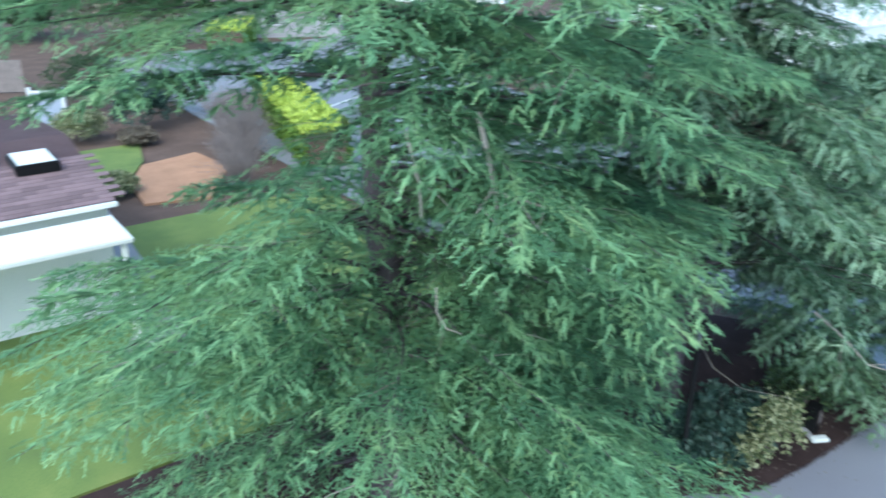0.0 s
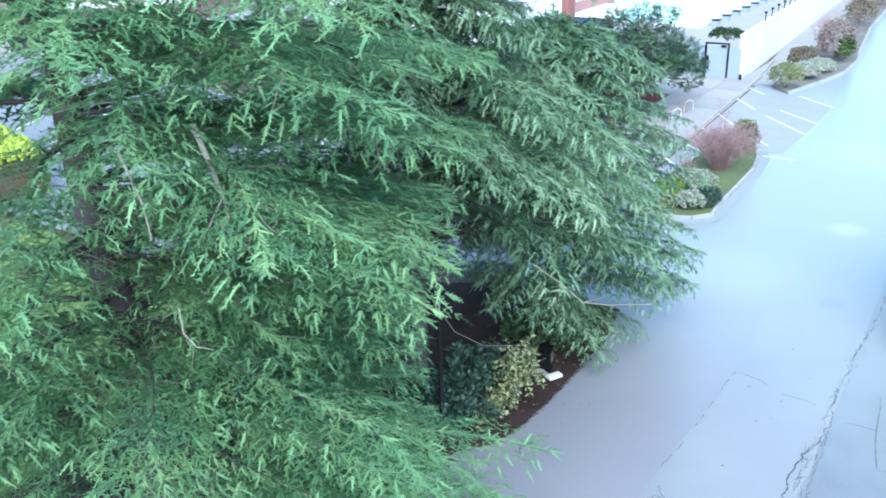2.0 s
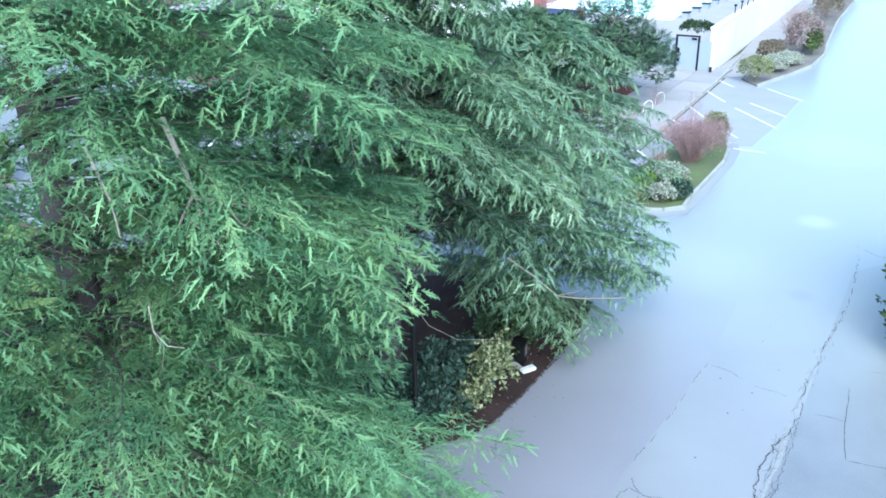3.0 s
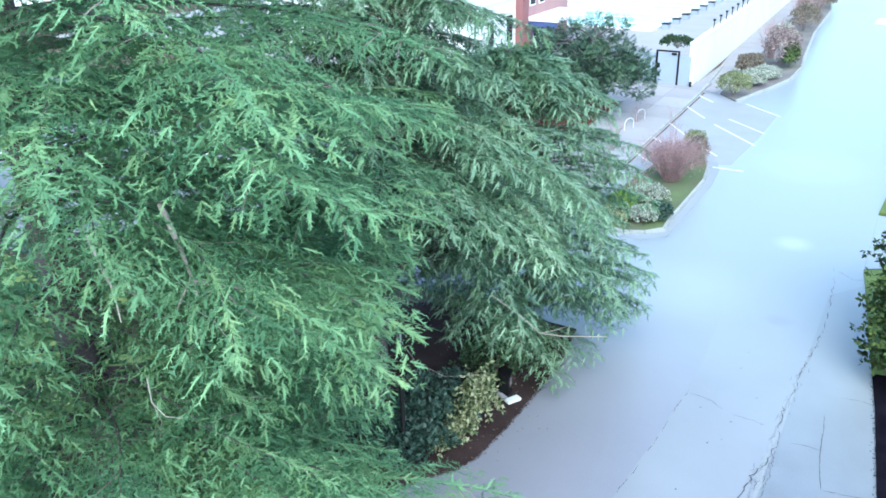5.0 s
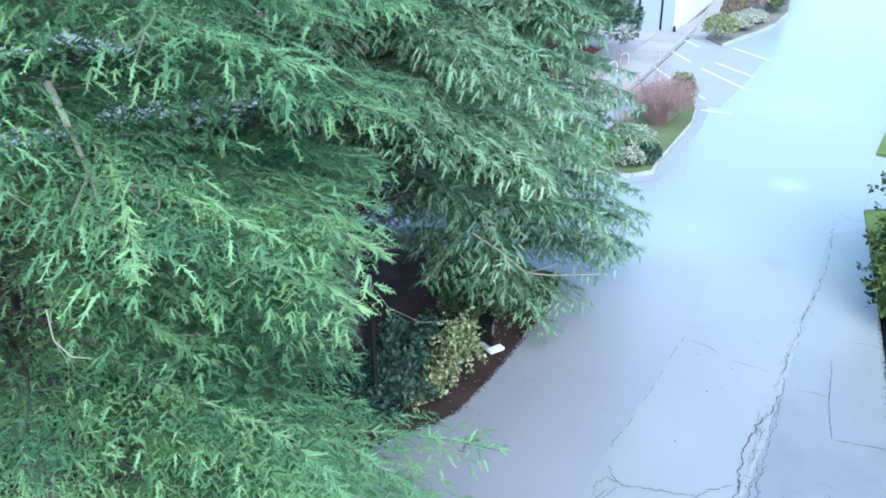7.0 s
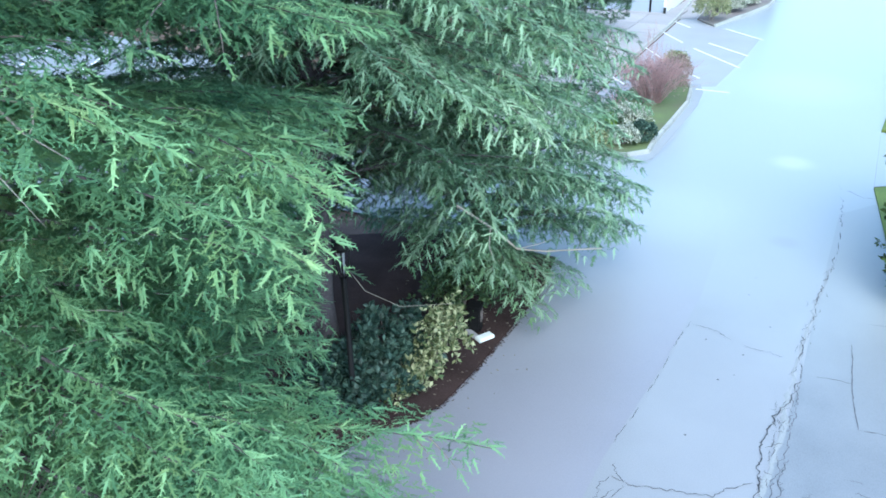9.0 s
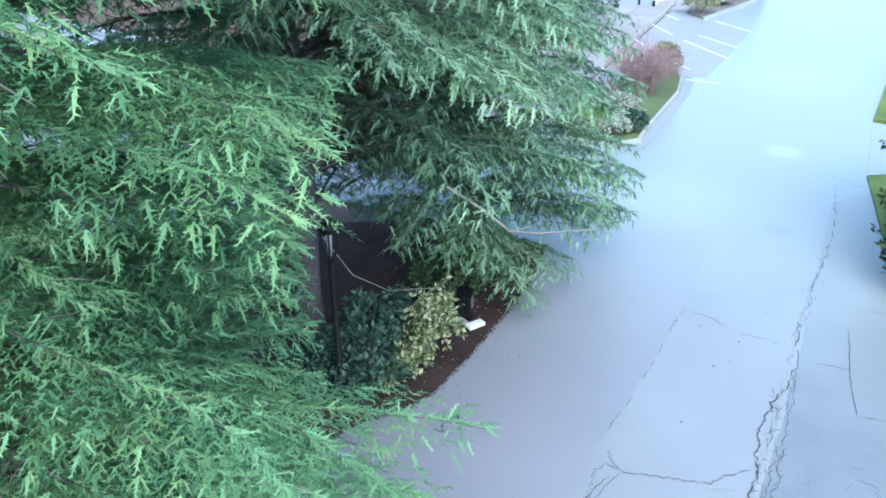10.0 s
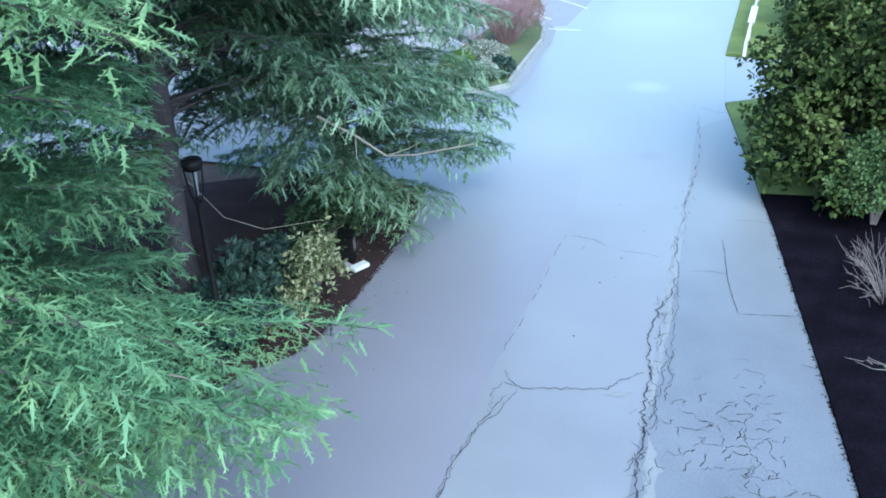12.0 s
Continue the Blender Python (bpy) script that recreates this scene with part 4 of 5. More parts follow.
def bare_front(f, az):
    """Where the trunk stands open between the tiers."""
    if 0.35 < f < 0.53 and angle_off(az, radians(-33)) < radians(9):
        return True
    if 0.325 < f < 0.57 and angle_off(az, radians(-108)) < radians(58):
        return math.sin(az * 37.0) < 0.85
    return False


def reach_back(f, az):
    a = (math.degrees(az) + 180) % 360 - 180
    r = float(np.interp(f, [0.0, 0.2, 0.3, 0.42, 0.46, 0.52, 0.60, 0.75, 1.0], [4.4, 4.9, 5.2, 5.4, 4.8, 4.2, 3.6, 2.6, 0.2]))
    if 2 < a < 85:
        r = min(r, float(np.interp(f, [0.0, 0.3, 0.42, 0.47, 0.6, 0.75, 1.0], [4.6, 4.6, 4.2, 2.7, 2.4, 2.1, 0.2])))
    if f < 0.39 and -125 < a < -32:
        r = min(r, 2.1)
    return r * (1.0 if abs(a) < 85 else 0.8)


def bare_back(f, az):
    a = math.degrees((az + math.pi) % (2 * math.pi) - math.pi)
    return (f < 0.30 and -125 < a <= -32) or (f < 0.27 and -32 < a < 8)


def reach_low(f, az):
    a = (math.degrees(az) + 180) % 360 - 180
    if f < 0.28 and -178 < a < -98:
        return 0.0
    return float(np.interp(f, [0.0, 0.2, 0.5, 0.75, 0.9, 1.0], [2.9, 3.25, 3.2, 2.9, 2.3, 0.5]))


FRONT_LIMBS = (
    (5.2, 66, 4.4), (4.4, 72, 4.2), (3.4, 64, 4.2), (6.1, 70, 4.6), (6.9, 62, 4.8), (3.9, 84, 4.2), (2.7, 76, 4.2), (5.6, 82, 4.4), (4.9, 92, 4.2),
    (9.4, -19, 5.9), (9.8, -30, 5.4), (9.1, -42, 5.2), (9.6, -6, 5.4), (9.2, 6, 5.2), (9.9, -14, 5.0), (8.8, -30, 5.3), (8.5, -12, 5.4), (8.3, -55, 4.9), (9.5, -60, 4.8), (7.6, -24, 4.9), (6.9, -14, 5.0), (7.2, -40, 4.6),
    (4.3, -6, 5.9), (3.05, 15, 6.1), (3.1, 8, 5.9), (5.1, 5, 5.2), (3.5, 21, 4.0), (2.3, 14, 5.2), (1.4, 20, 4.8), (2.6, 0, 5.6), (2.7, 12, 5.6), (2.4, 17, 5.4), (3.1, 2, 5.8), (2.2, 6, 5.4), (5.9, 8, 5.5), (6.2, 14, 5.6), (4.4, 42, 4.3), (3.9, 52, 4.2), (4.7, 58, 4.3), (3.4, 42, 4.1), (4.1, 30, 4.2), (4.9, 36, 4.3), (3.6, 33, 4.0), (2.9, 45, 3.9),
    (5.6, 40, 5.2), (7.0, 23, 5.3), (6.3, 30, 5.2), (5.4, 52, 4.8), (8.2, 15, 4.8), (7.6, -5, 4.8), (6.9, 48, 4.9), (6.0, 14, 5.2), (5.9, 23, 5.2), (6.6, 4, 5.3), (5.9, -4, 5.2), (5.4, 33, 5.0), (7.4, 34, 5.0), (7.9, 42, 4.8), (5.6, 28, 4.6), (6.2, 38, 4.7), (6.7, 17, 4.9), (7.2, 10, 4.7), (6.4, 25, 4.2), (5.7, 8, 4.3), (5.3, 44, 4.4), (7.7, 26, 5.0),
    (5.5, -48, 3.8), (5.4, -62, 4.2), (5.3, -76, 4.4), (4.8, -58, 4.6), (4.6, -70, 4.8), (4.7, -50, 4.0), (4.5, -82, 4.8), (8.4, -95, 4.4), (8.6, -130, 4.2), (8.5, -108, 4.7), (8.8, -86, 4.4), (8.3, -120, 4.6), (8.8, -145, 4.4), (9.1, -101, 4.0),
    (4.6, -88, 5.2), (4.3, -100, 5.2), (4.0, -115, 5.0), (4.5, -125, 4.8), (4.2, -70, 5.2), (8.9, -115, 3.6), (4.7, -108, 5.0), (3.4, -95, 5.2),
)
DARK_LIMBS = ((4.2, 60, 3.6), (3.6, 85, 3.6), (4.6, 100, 3.4), (3.9, 125, 3.5), (4.4, 150, 3.6), (3.5, 40, 3.9), (5.0, 75, 3.2), (2.9, 70, 3.8), (3.3, 55, 4.0), (5.6, -30, 5.4), (6.0, -38, 4.9), (5.8, -20, 5.0), (6.6, -30, 4.2), (6.2, -55, 4.4), (2.3, 175, 3.8), (1.9, 140, 3.6), (2.7, 200, 3.6), (1.7, 160, 3.5), (2.5, 120, 3.5), (2.1, 100, 3.3), (3.0, 150, 3.8), (2.9, 105, 3.6))
FRONT_LIMBS += tuple((2.5 + 3.9 * ((k * 0.618) % 1.0), 14 + 2.1 * k, 4.6) for k in range(28))
FRONT_LIMBS = tuple((z, a, min(far * (1.18 if z > 5.2 else 1.0), crowded(z - 0.5, radians(a)) if z > 3.6 or a > 18 else 9)) for z, a, far in FRONT_LIMBS)
front_tree = conifer("deodar_cedar", "large light-green deodar cedar with drooping sprays over the road", (-9.3, 5.65), 15.5, 0.29, reach_front, (CEDAR, CEDAR_TIP, TWIG_GREY), 11, 92, 0.06, 0.05, ((3, 0.27, 0.065, 0.14, 0.7), (4, 0.22, 0.065, 0.16, 0.9)), hang=0.18, lift=0.19, inner=0.35, side_step=0.16, pitch=0.078, length=0.175, bulk=1.2, pale=0.5, back=3.2, cut=bare_front, tier=0.95, leafy=0.13, fine_side=100, extra=FRONT_LIMBS)
DARK_LIMBS += tuple((6.7 + 2.6 * ((k * 0.618) % 1.0), -70 + 5.5 * k, 2.3) for k in range(28))
dark_tree = conifer("dark_cedar", "tall dark blue-green cedar with hanging branchlets", (-8.82, 11.95), 14.0, 0.20, reach_back, (CEDAR_DARK, CEDAR_DARK_TIP, DRY_TWIG), 23, 205, 0.19, 0.09, ((3, 0.28, 0.075, 0.12, 0.7), (4, 0.24, 0.07, 0.14, 0.9)), hang=0.40, lift=0.36, inner=0.3, side_step=0.095, pitch=0.075, length=0.15, spread=50, bulk=1.6, cut=bare_back, tier=0.5, top=0.72, longest=0.52, leafy=0.12, fork=60, fine_side=115, back=1.7, extra=DARK_LIMBS, pale=0.35)
conifer("low_cedar", "shorter grey-green cedar sweeping down to the road edge", (-7.7, 15.7), 7.0, 0.15, reach_low, (CEDAR_DARK, CEDAR_DARK_TIP, DRY_TWIG), 37, 180, 0.07, 0.09, ((3, 0.28, 0.075, 0.12, 0.7), (4, 0.24, 0.07, 0.14, 0.9)), hang=0.40, lift=0.34, inner=0.25, side_step=0.095, pitch=0.078, length=0.15, spread=50, bulk=1.68, longest=0.52, top=0.9, leafy=0.12, fork=60, fine_side=120, back=1.7, tier=0.4, pale=0.35)


def dead_branch(tree, pts, r0, forks, seed):
    rng = np.random.default_rng(seed)
    o = tree.matrix_basis.translation
    p = np.asarray(pts, float) - np.array(o)
    bits = [tube(p, np.linspace(r0, r0 * 0.4, len(p)), 6)]
    for k in range(forks):
        a = p[1 + k % (len(p) - 1)]
        w = (p[-1] - p[0]) * 0.3 + rng.normal(size=3) * 0.25
        bits.append(tube(np.stack([a, a + w * 0.5 + rng.normal(size=3) * 0.04, a + w]), [r0 * 0.45, r0 * 0.3, r0 * 0.1], 4))
    v, q = joined(bits)
    part("dead_branch", mesh_from("dead_branch", v, q, TWIG, smooth=True), TWIG, tree, "bare grey dead branch")


dead_branch(front_tree, [(-5.66, 4.55, 7.7), (-5.47, 4.49, 7.47), (-5.35, 4.45, 7.32), (-5.19, 4.40, 7.08), (-5.09, 4.34, 6.96)], 0.032, 0, 4)
dead_branch(front_tree, [(-5.19, 4.40, 7.08), (-4.97, 4.48, 7.07), (-4.72, 4.57, 7.04)], 0.026, 5, 5)
dead_branch(front_tree, [(-5.21, 4.40, 7.12), (-5.19, 4.23, 6.97), (-5.19, 4.16, 6.89)], 0.016, 1, 6)
dead_branch(front_tree, [(-5.89, 3.90, 7.58), (-5.75, 3.87, 7.39), (-5.60, 3.84, 7.19), (-5.48, 3.78, 7.03), (-5.43, 3.75, 6.90)], 0.017, 2, 7)
dead_branch(front_tree, [(-5.97, 4.28, 5.87), (-5.88, 4.22, 5.64), (-5.72, 4.23, 5.52), (-5.57, 4.31, 5.50)], 0.009, 1, 9)
dead_branch(dark_tree, [(-6.30, 12.24, 3.14), (-5.71, 12.19, 2.92), (-5.20, 12.07, 2.71), (-4.75, 12.05, 2.78), (-3.91, 12.0, 3.03)], 0.022, 2, 8)
dead_branch(dark_tree, [(-8.2, 11.6, 2.2), (-7.4, 11.2, 1.9), (-6.7, 11.1, 1.85), (-5.9, 11.3, 2.0)], 0.008, 0, 10)


# ---------------------------------------------------------------- under the cedars
def garden_lamp():
    l = thing("garden_lamp", "black metal garden lamp post with a bowl head", "lamp post", (-7.40, 10.68, 0.03))
    part("post", mesh_from("post", *tube([(0, 0, 0), (0, 0, 0.25), (0, 0, 0.3), (0, 0, 2.35)], [0.085, 0.08, 0.05, 0.045], 10), BLACK, smooth=True), BLACK, l)
    for k in range(4):
        a = k * 1.5708 + 0.6
        c, s_ = math.cos(a), math.sin(a)
        part("arm", mesh_from("arm", *tube([(0.03 * c, 0.03 * s_, 2.3), (0.09 * c, 0.09 * s_, 2.5), (0.12 * c, 0.12 * s_, 2.82)], [0.014, 0.014, 0.012], 6), BLACK), BLACK, l)
    part("glass", mesh_from("glass", *tube([(0, 0, 2.42), (0, 0, 2.44), (0, 0, 2.79)], [0.008, 0.026, 0.05], 12), PALE, smooth=True), PALE, l, "pale frosted lamp glass")
    part("bowl", mesh_from("bowl", *tube([(0, 0, 2.80), (0, 0, 2.82), (0, 0, 2.90), (0, 0, 2.96), (0, 0, 2.97)], [0.02, 0.12, 0.15, 0.135, 0.01], 16), BLACK, smooth=True), BLACK, l)


garden_lamp()
for x, y, sx, sy, sz, n in ((-7.7, 12.1, 0.7, 0.8, 0.78, 270), (-7.25, 11.75, 0.5, 0.55, 0.62, 180), (-7.65, 11.2, 0.6, 0.6, 0.6, 190), (-8.1, 10.75, 0.5, 0.45, 0.5, 130), (-7.1, 11.1, 0.4, 0.4, 0.42, 120), (-7.5, 10.5, 0.5, 0.4, 0.42, 130)):
    shrub("laurel_shrub", "loose dark blue-green leafy shrub under the cedar", (x, y, 0.03), (sx, sy, sz), LEAF_BLUE, 51 + n, n, 0.125, lumps=0.9, per=5, group="shrubs under the cedar")
for x, y, sx, sy, sz, n, lb in ((-6.72, 12.25, 0.36, 0.42, 0.85, 150, "pale yellow-green variegated shrub at the bed edge"), (-6.85, 12.75, 0.3, 0.35, 0.9, 110, "thin yellowish shrub beside a utility box"), (-6.75, 11.7, 0.3, 0.36, 0.5, 110, "pale yellow-green variegated shrub at the bed edge"), (-6.85, 11.2, 0.22, 0.3, 0.3, 60, "low pale variegated plant trailing along the bed")):
    shrub("variegated_shrub", lb, (x, y, 0.03), (sx, sy, sz), LEAF_YELLOW, 53 + n, n, 0.105, lumps=1.1, per=5)
shrub("laurel_shrub", "dark leafy shrub behind the utility box", (-7.3, 14.3, 0.03), (0.7, 0.9, 0.9), LEAF, 55, 500, 0.10, lumps=0.7)
box_thing = thing("utility_box", "black upright utility box with a vented lid in the bed", "utility box", (-6.70, 13.62, 0.03), 12)
part("cabinet", box(-0.12, 0.12, -0.12, 0.12, 0, 0.50, 0.02), BLACK, box_thing)
part("lid", box(-0.14, 0.14, -0.14, 0.14, 0.503, 0.55, 0.015), BLACK, box_thing)
for k in range(4):
    part("vent_slat", box(0.121, 0.128, -0.09, 0.09, 0.22 + 0.06 * k, 0.245 + 0.06 * k, 0.002), TWIG_GREY, box_thing)
board = thing("paving_stone", "white broken slab lying on the mulch", "slab", (-6.40, 13.40, 0.03), 62)
part("slab", box(-0.17, 0.17, -0.085, 0.085, 0.0, 0.08, 0.02), WHITE, board)
part("slab", box(-0.17, -0.05, 0.095, 0.40, 0.0, 0.06, 0.015), CONCRETE, board)

# ---------------------------------------------------------------- planting islands
bare_shrub("red_twig_shrub", "large rounded leafless shrub with reddish twigs", (-7.75, 28.9, 0.08), (1.35, 1.6, 1.6), TWIG_RED, 61, 230, 6)
shrub("spirea_shrub", "russet-brown dry rounded shrub with fine leaves", (-7.7, 29.1, 0.08), (1.05, 1.3, 1.3), LEAF_RUSSET, 62, 480, 0.04, lumps=0.3)
shrub("spirea_shrub", "brown-green rounded shrub on the planting island", (-7.5, 31.3, 0.08), (0.45, 0.75, 1.0), LEAF_BROWN, 63, 480, 0.055)
shrub("pale_shrub", "low shrub with pale silvery leaves", (-7.75, 26.4, 0.08), (0.65, 0.5, 0.55), LEAF_PALE, 64, 420, 0.08, group="pale island shrubs")
shrub("pale_shrub", "low shrub with pale silvery leaves", (-7.35, 24.5, 0.08), (0.45, 0.4, 0.5), LEAF_PALE, 65, 320, 0.08, group="pale island shrubs")
shrub("dark_shrub", "low dark green shrub with pale tips at the kerb", (-6.95, 25.0, 0.08), (0.42, 0.42, 0.5), LEAF_BLUE, 66, 380, 0.08)
shrub("grass_tuft", "yellow-green tufted plant on the island", (-8.3, 24.3, 0.08), (0.7, 0.5, 0.35), LEAF_YELLOW, 67, 350, 0.09)
shrub("grass_tuft", "green spreading plant on the island", (-8.4, 25.6, 0.08), (0.5, 0.7, 0.4), HEDGE_GREEN, 68, 350, 0.08)
bare_shrub("bare_shrub", "small leafless shrub among pale plants", (-8.4, 26.9, 0.08), (0.5, 0.6, 1.1), TWIG_RED, 69, 26, 4)
shrub("round_shrub", "small rounded yellow-brown shrub", (-8.1, 33.2, 0.08), (0.45, 0.45, 0.7), LEAF_YELLOW, 70, 380, 0.06)
bare_shrub("sapling", "slender leafless sapling with upright stems", (-9.0, 33.0, 0.05), (0.45, 0.45, 2.0), TWIG_RED, 71, 9, 3)
bare_shrub("bare_shrub", "thin leafless shrub beside the pavement kerb", (-11.5, 36.0, 0.10), (0.6, 0.9, 0.9), TWIG_RED, 72, 14, 3)
bare_shrub("bare_shrub", "thin leafless shrub on the pavement edge", (-11.0, 31.4, 0.10), (0.7, 1.2, 1.1), TWIG_RED, 73, 22, 4)
shrub("round_shrub", "clipped round yellow-green shrub at the island tip", (-8.9, 42.9, 0.08), (0.85, 0.85, 1.15), LEAF_YELLOW, 74, 800, 0.07, lumps=0.15)
for k, (x, y, sx, sy, sz, mt, lb) in enumerate((
    (-8.7, 45.6, 0.9, 0.7, 0.7, LEAF_PALE, "low pale grey-green shrub on the far island"),
    (-8.3, 47.6, 0.7, 0.7, 0.6, LEAF_PALE, "low pale grey-green shrub on the far island"),
    (-8.3, 51.6, 1.0, 1.9, 2.0, LEAF_RUSSET, "large russet-brown rounded shrub on the far island"),
    (-7.7, 51.2, 0.45, 1.3, 1.3, LEAF_OLIVE, "dull green leafy shrub at the far kerb"),
    (-9.5, 49.0, 0.7, 1.2, 0.9, LEAF_BROWN, "brown dry shrub on the far island"),
    (-9.6, 59.0, 0.8, 1.2, 1.1, LEAF_PALE, "pale grey shrub on the far island"),
    (-9.2, 64.0, 0.9, 2.2, 1.8, LEAF_BROWN, "brown dry rounded shrub on the far island"),
    (-9.8, 70.0, 0.9, 2.2, 2.0, LEAF_RUSSET, "russet-brown shrub beside the far road"),
    (-9.6, 76.0, 0.9, 1.8, 1.4, LEAF_BROWN, "brown dry shrub beside the far road"))):
    shrub("island_shrub", lb, (x, y, 0.08), (sx, sy, sz), mt, 80 + k, 700, 0.10, group="far island shrubs")
for k, (x, y, h_) in enumerate(((-9.3, 53.5, 2.2), (-9.6, 56.0, 1.8), (-9.9, 67.0, 2.4))):
    bare_shrub("bare_shrub", "tall leafless shrub with fine brown twigs", (x, y, 0.08), (0.9, 1.0, h_), TWIG_RED, 95 + k, 40, 4, thick=0.012)
for k, (x, y) in enumerate(((-11.4, 34.6), (-11.45, 36.3))):
    rack = thing("bike_rack", "white painted metal hoop stand on the pavement", "bike rack", (x, y, 0.1), 70, group="hoop stands")
    a = np.linspace(0, np.pi, 9)
    pts = [(-0.3, 0, 0)] + [(-0.3 * math.cos(t), 0, 0.3 + 0.2 * math.sin(t)) for t in a] + [(0.3, 0, 0)]
    part("hoop", mesh_from("hoop", *tube(pts, [0.016] * len(pts), 6), WHITE), WHITE, rack)


# ---------------------------------------------------------------- pine by the gate
def clump_tree(name, label, at, height, trunk_r, clumps, leaf_mat, templates, seed, per, category="tree", bark=BARK, squash=0.6):
    """A tree whose crown is made of many separate clumps on forking limbs. clumps: places and radii."""
    rng = np.random.default_rng(seed)
    tree = thing(name, label, category, at)
    zz = np.linspace(0, height, 8)
    ax = np.stack([0.18 * np.sin(zz * 0.8 + seed), 0.18 * np.cos(zz * 0.6 + seed) - 0.18 * math.cos(seed), zz], 1)
    ax[:, 0] -= ax[0, 0]
    v, q = tube(ax, trunk_r * (1 - zz / height * 0.8), 10)
    part("trunk", mesh_from("trunk", v, q, bark, smooth=True), bark, tree)
    heads, which = [], []
    for x, y, z, r in clumps:
        z0 = max(0.25 * height, min(z - 0.35 * math.hypot(x, y), 0.92 * height))
        s0 = np.array([np.interp(z0, zz, ax[:, 0]), np.interp(z0, zz, ax[:, 1]), z0])
        e = np.array([x, y, z - 0.1 * r])
        m = (s0 + e) / 2 + np.array([0, 0, 0.12 * np.linalg.norm(e - s0)]) + rng.normal(size=3) * 0.08
        v, q = tube(np.stack([s0, m, e]), [trunk_r * 0.35, trunk_r * 0.24, 0.012], 5)
        part("limb", mesh_from("limb", v, q, bark, smooth=True), bark, tree)
        n = int(per * r * r)
        d = rng.normal(size=(n, 3))
        d /= np.linalg.norm(d, axis=1, keepdims=True)
        rr = r * (0.35 + 0.65 * rng.random(n) ** 0.5) * (1 + 0.2 * np.sin(5 * d[:, 0] + x) * np.sin(5 * d[:, 1] + y))
        p = np.array([x, y, z]) + d * rr[:, None] * [1, 1, squash]
        heads.append(p)
        which.append(d)
    p, d = np.concatenate(heads), np.concatenate(which)
    n = len(p)
    rot = frames_of(d * [1, 1, 0.6] + [0, 0, 0.35] + rng.normal(size=(n, 3)) * 0.35, rng.normal(size=(n, 3)))
    kind_ = rng.integers(0, len(templates), n)
    v, t = scatter(templates, kind_, rot, p, 0.75 + 0.5 * rng.random(n))
    face = d * [1, 1, 0.9] + [0, 0, 0.25] + rng.normal(size=(n, 3)) * 0.25
    face /= np.linalg.norm(face, axis=1, keepdims=True)
    face = np.concatenate([np.repeat(face[kind_ == k], len(tm), axis=0) for k, tm in enumerate(templates)])
    part("foliage", mesh_from("foliage", v, t, leaf_mat, normals=face), leaf_mat, tree, kind="stuff")
    return tree


def pine():
    rng = np.random.default_rng(7)
    cl = []
    for k in range(74):
        a, r = k * 2.4, 3.0 * math.sqrt((k + 0.5) / 74)
        z = 1.25 + 3.3 * (1 - (r / 3.7) ** 2) * (0.2 + 0.8 * rng.random()) + 0.2 * rng.normal()
        cl.append((r * math.cos(a), r * math.sin(a), max(z - 0.15, 0.6), 0.38 + 0.30 * rng.random()))
    tufts = [needle_tuft(np.random.default_rng(300 + k), 10, 0.5, 0.055, 1.2) * 0.21 for k in range(4)]
    clump_tree("pine_tree", "spreading blue-green pine by the pool gate", (-14.3, 36.4, 0.06), 4.1, 0.14, cl, PINE, tufts, 5, 400, squash=0.62)


pine()
for k, (x, y, h_) in enumerate(((-21.9, 41.2, 1.5), (-21.3, 41.5, 1.8), (-20.7, 41.8, 1.6), (-20.1, 42.1, 1.9))):
    shrub("arborvitae", "slim upright green conifer beside the building", (x, y, 0), (0.36, 0.36, h_), HEDGE_GREEN, 110 + k, 420, 0.10, lumps=0.2, category="conifer", group="slim conifers")
for k, (x, y, sx, sz) in enumerate(((-15.5, 34.0, 0.9, 0.9), (-16.2, 37.5, 1.0, 1.0))):
    shrub("bed_shrub", "dark green shrub in the red mulch bed", (x, y, 0.06), (sx, sx, sz), LEAF, 120 + k, 600, 0.09)
shrub("wall_plant", "small dark plant spreading over the wall top", (-12.7, 45.6, 1.75), (0.95, 0.4, 0.55), LEAF, 125, 220, 0.12)


# ---------------------------------------------------------------- the verge across the road
def verge_tree():
    rng = np.random.default_rng(17)
    cl = []
    for k in range(92):
        a = k * 2.39996
        zf = (k + 0.5) / 92
        z = 0.35 + 3.5 * zf
        rad = 2.85 * math.sqrt(max(0.05, 1 - ((z - 1.3) / 3.1) ** 2)) * (1 + 0.10 * math.sin(3 * a + 2 * z))
        r = rad * (0.62 + 0.34 * rng.random())
        cl.append((r * math.cos(a), r * math.sin(a), z, 0.50 + 0.38 * rng.random()))
    tufts = [leaf_tuft(np.random.default_rng(400 + k), 9, 0.115, 1.6) for k in range(5)]
    clump_tree("evergreen_tree", "broad dense olive-green evergreen beside the driveway", (2.72, 19.7, 0.04), 3.9, 0.18, cl, EVERGREEN, tufts, 9, 200, squash=0.8)


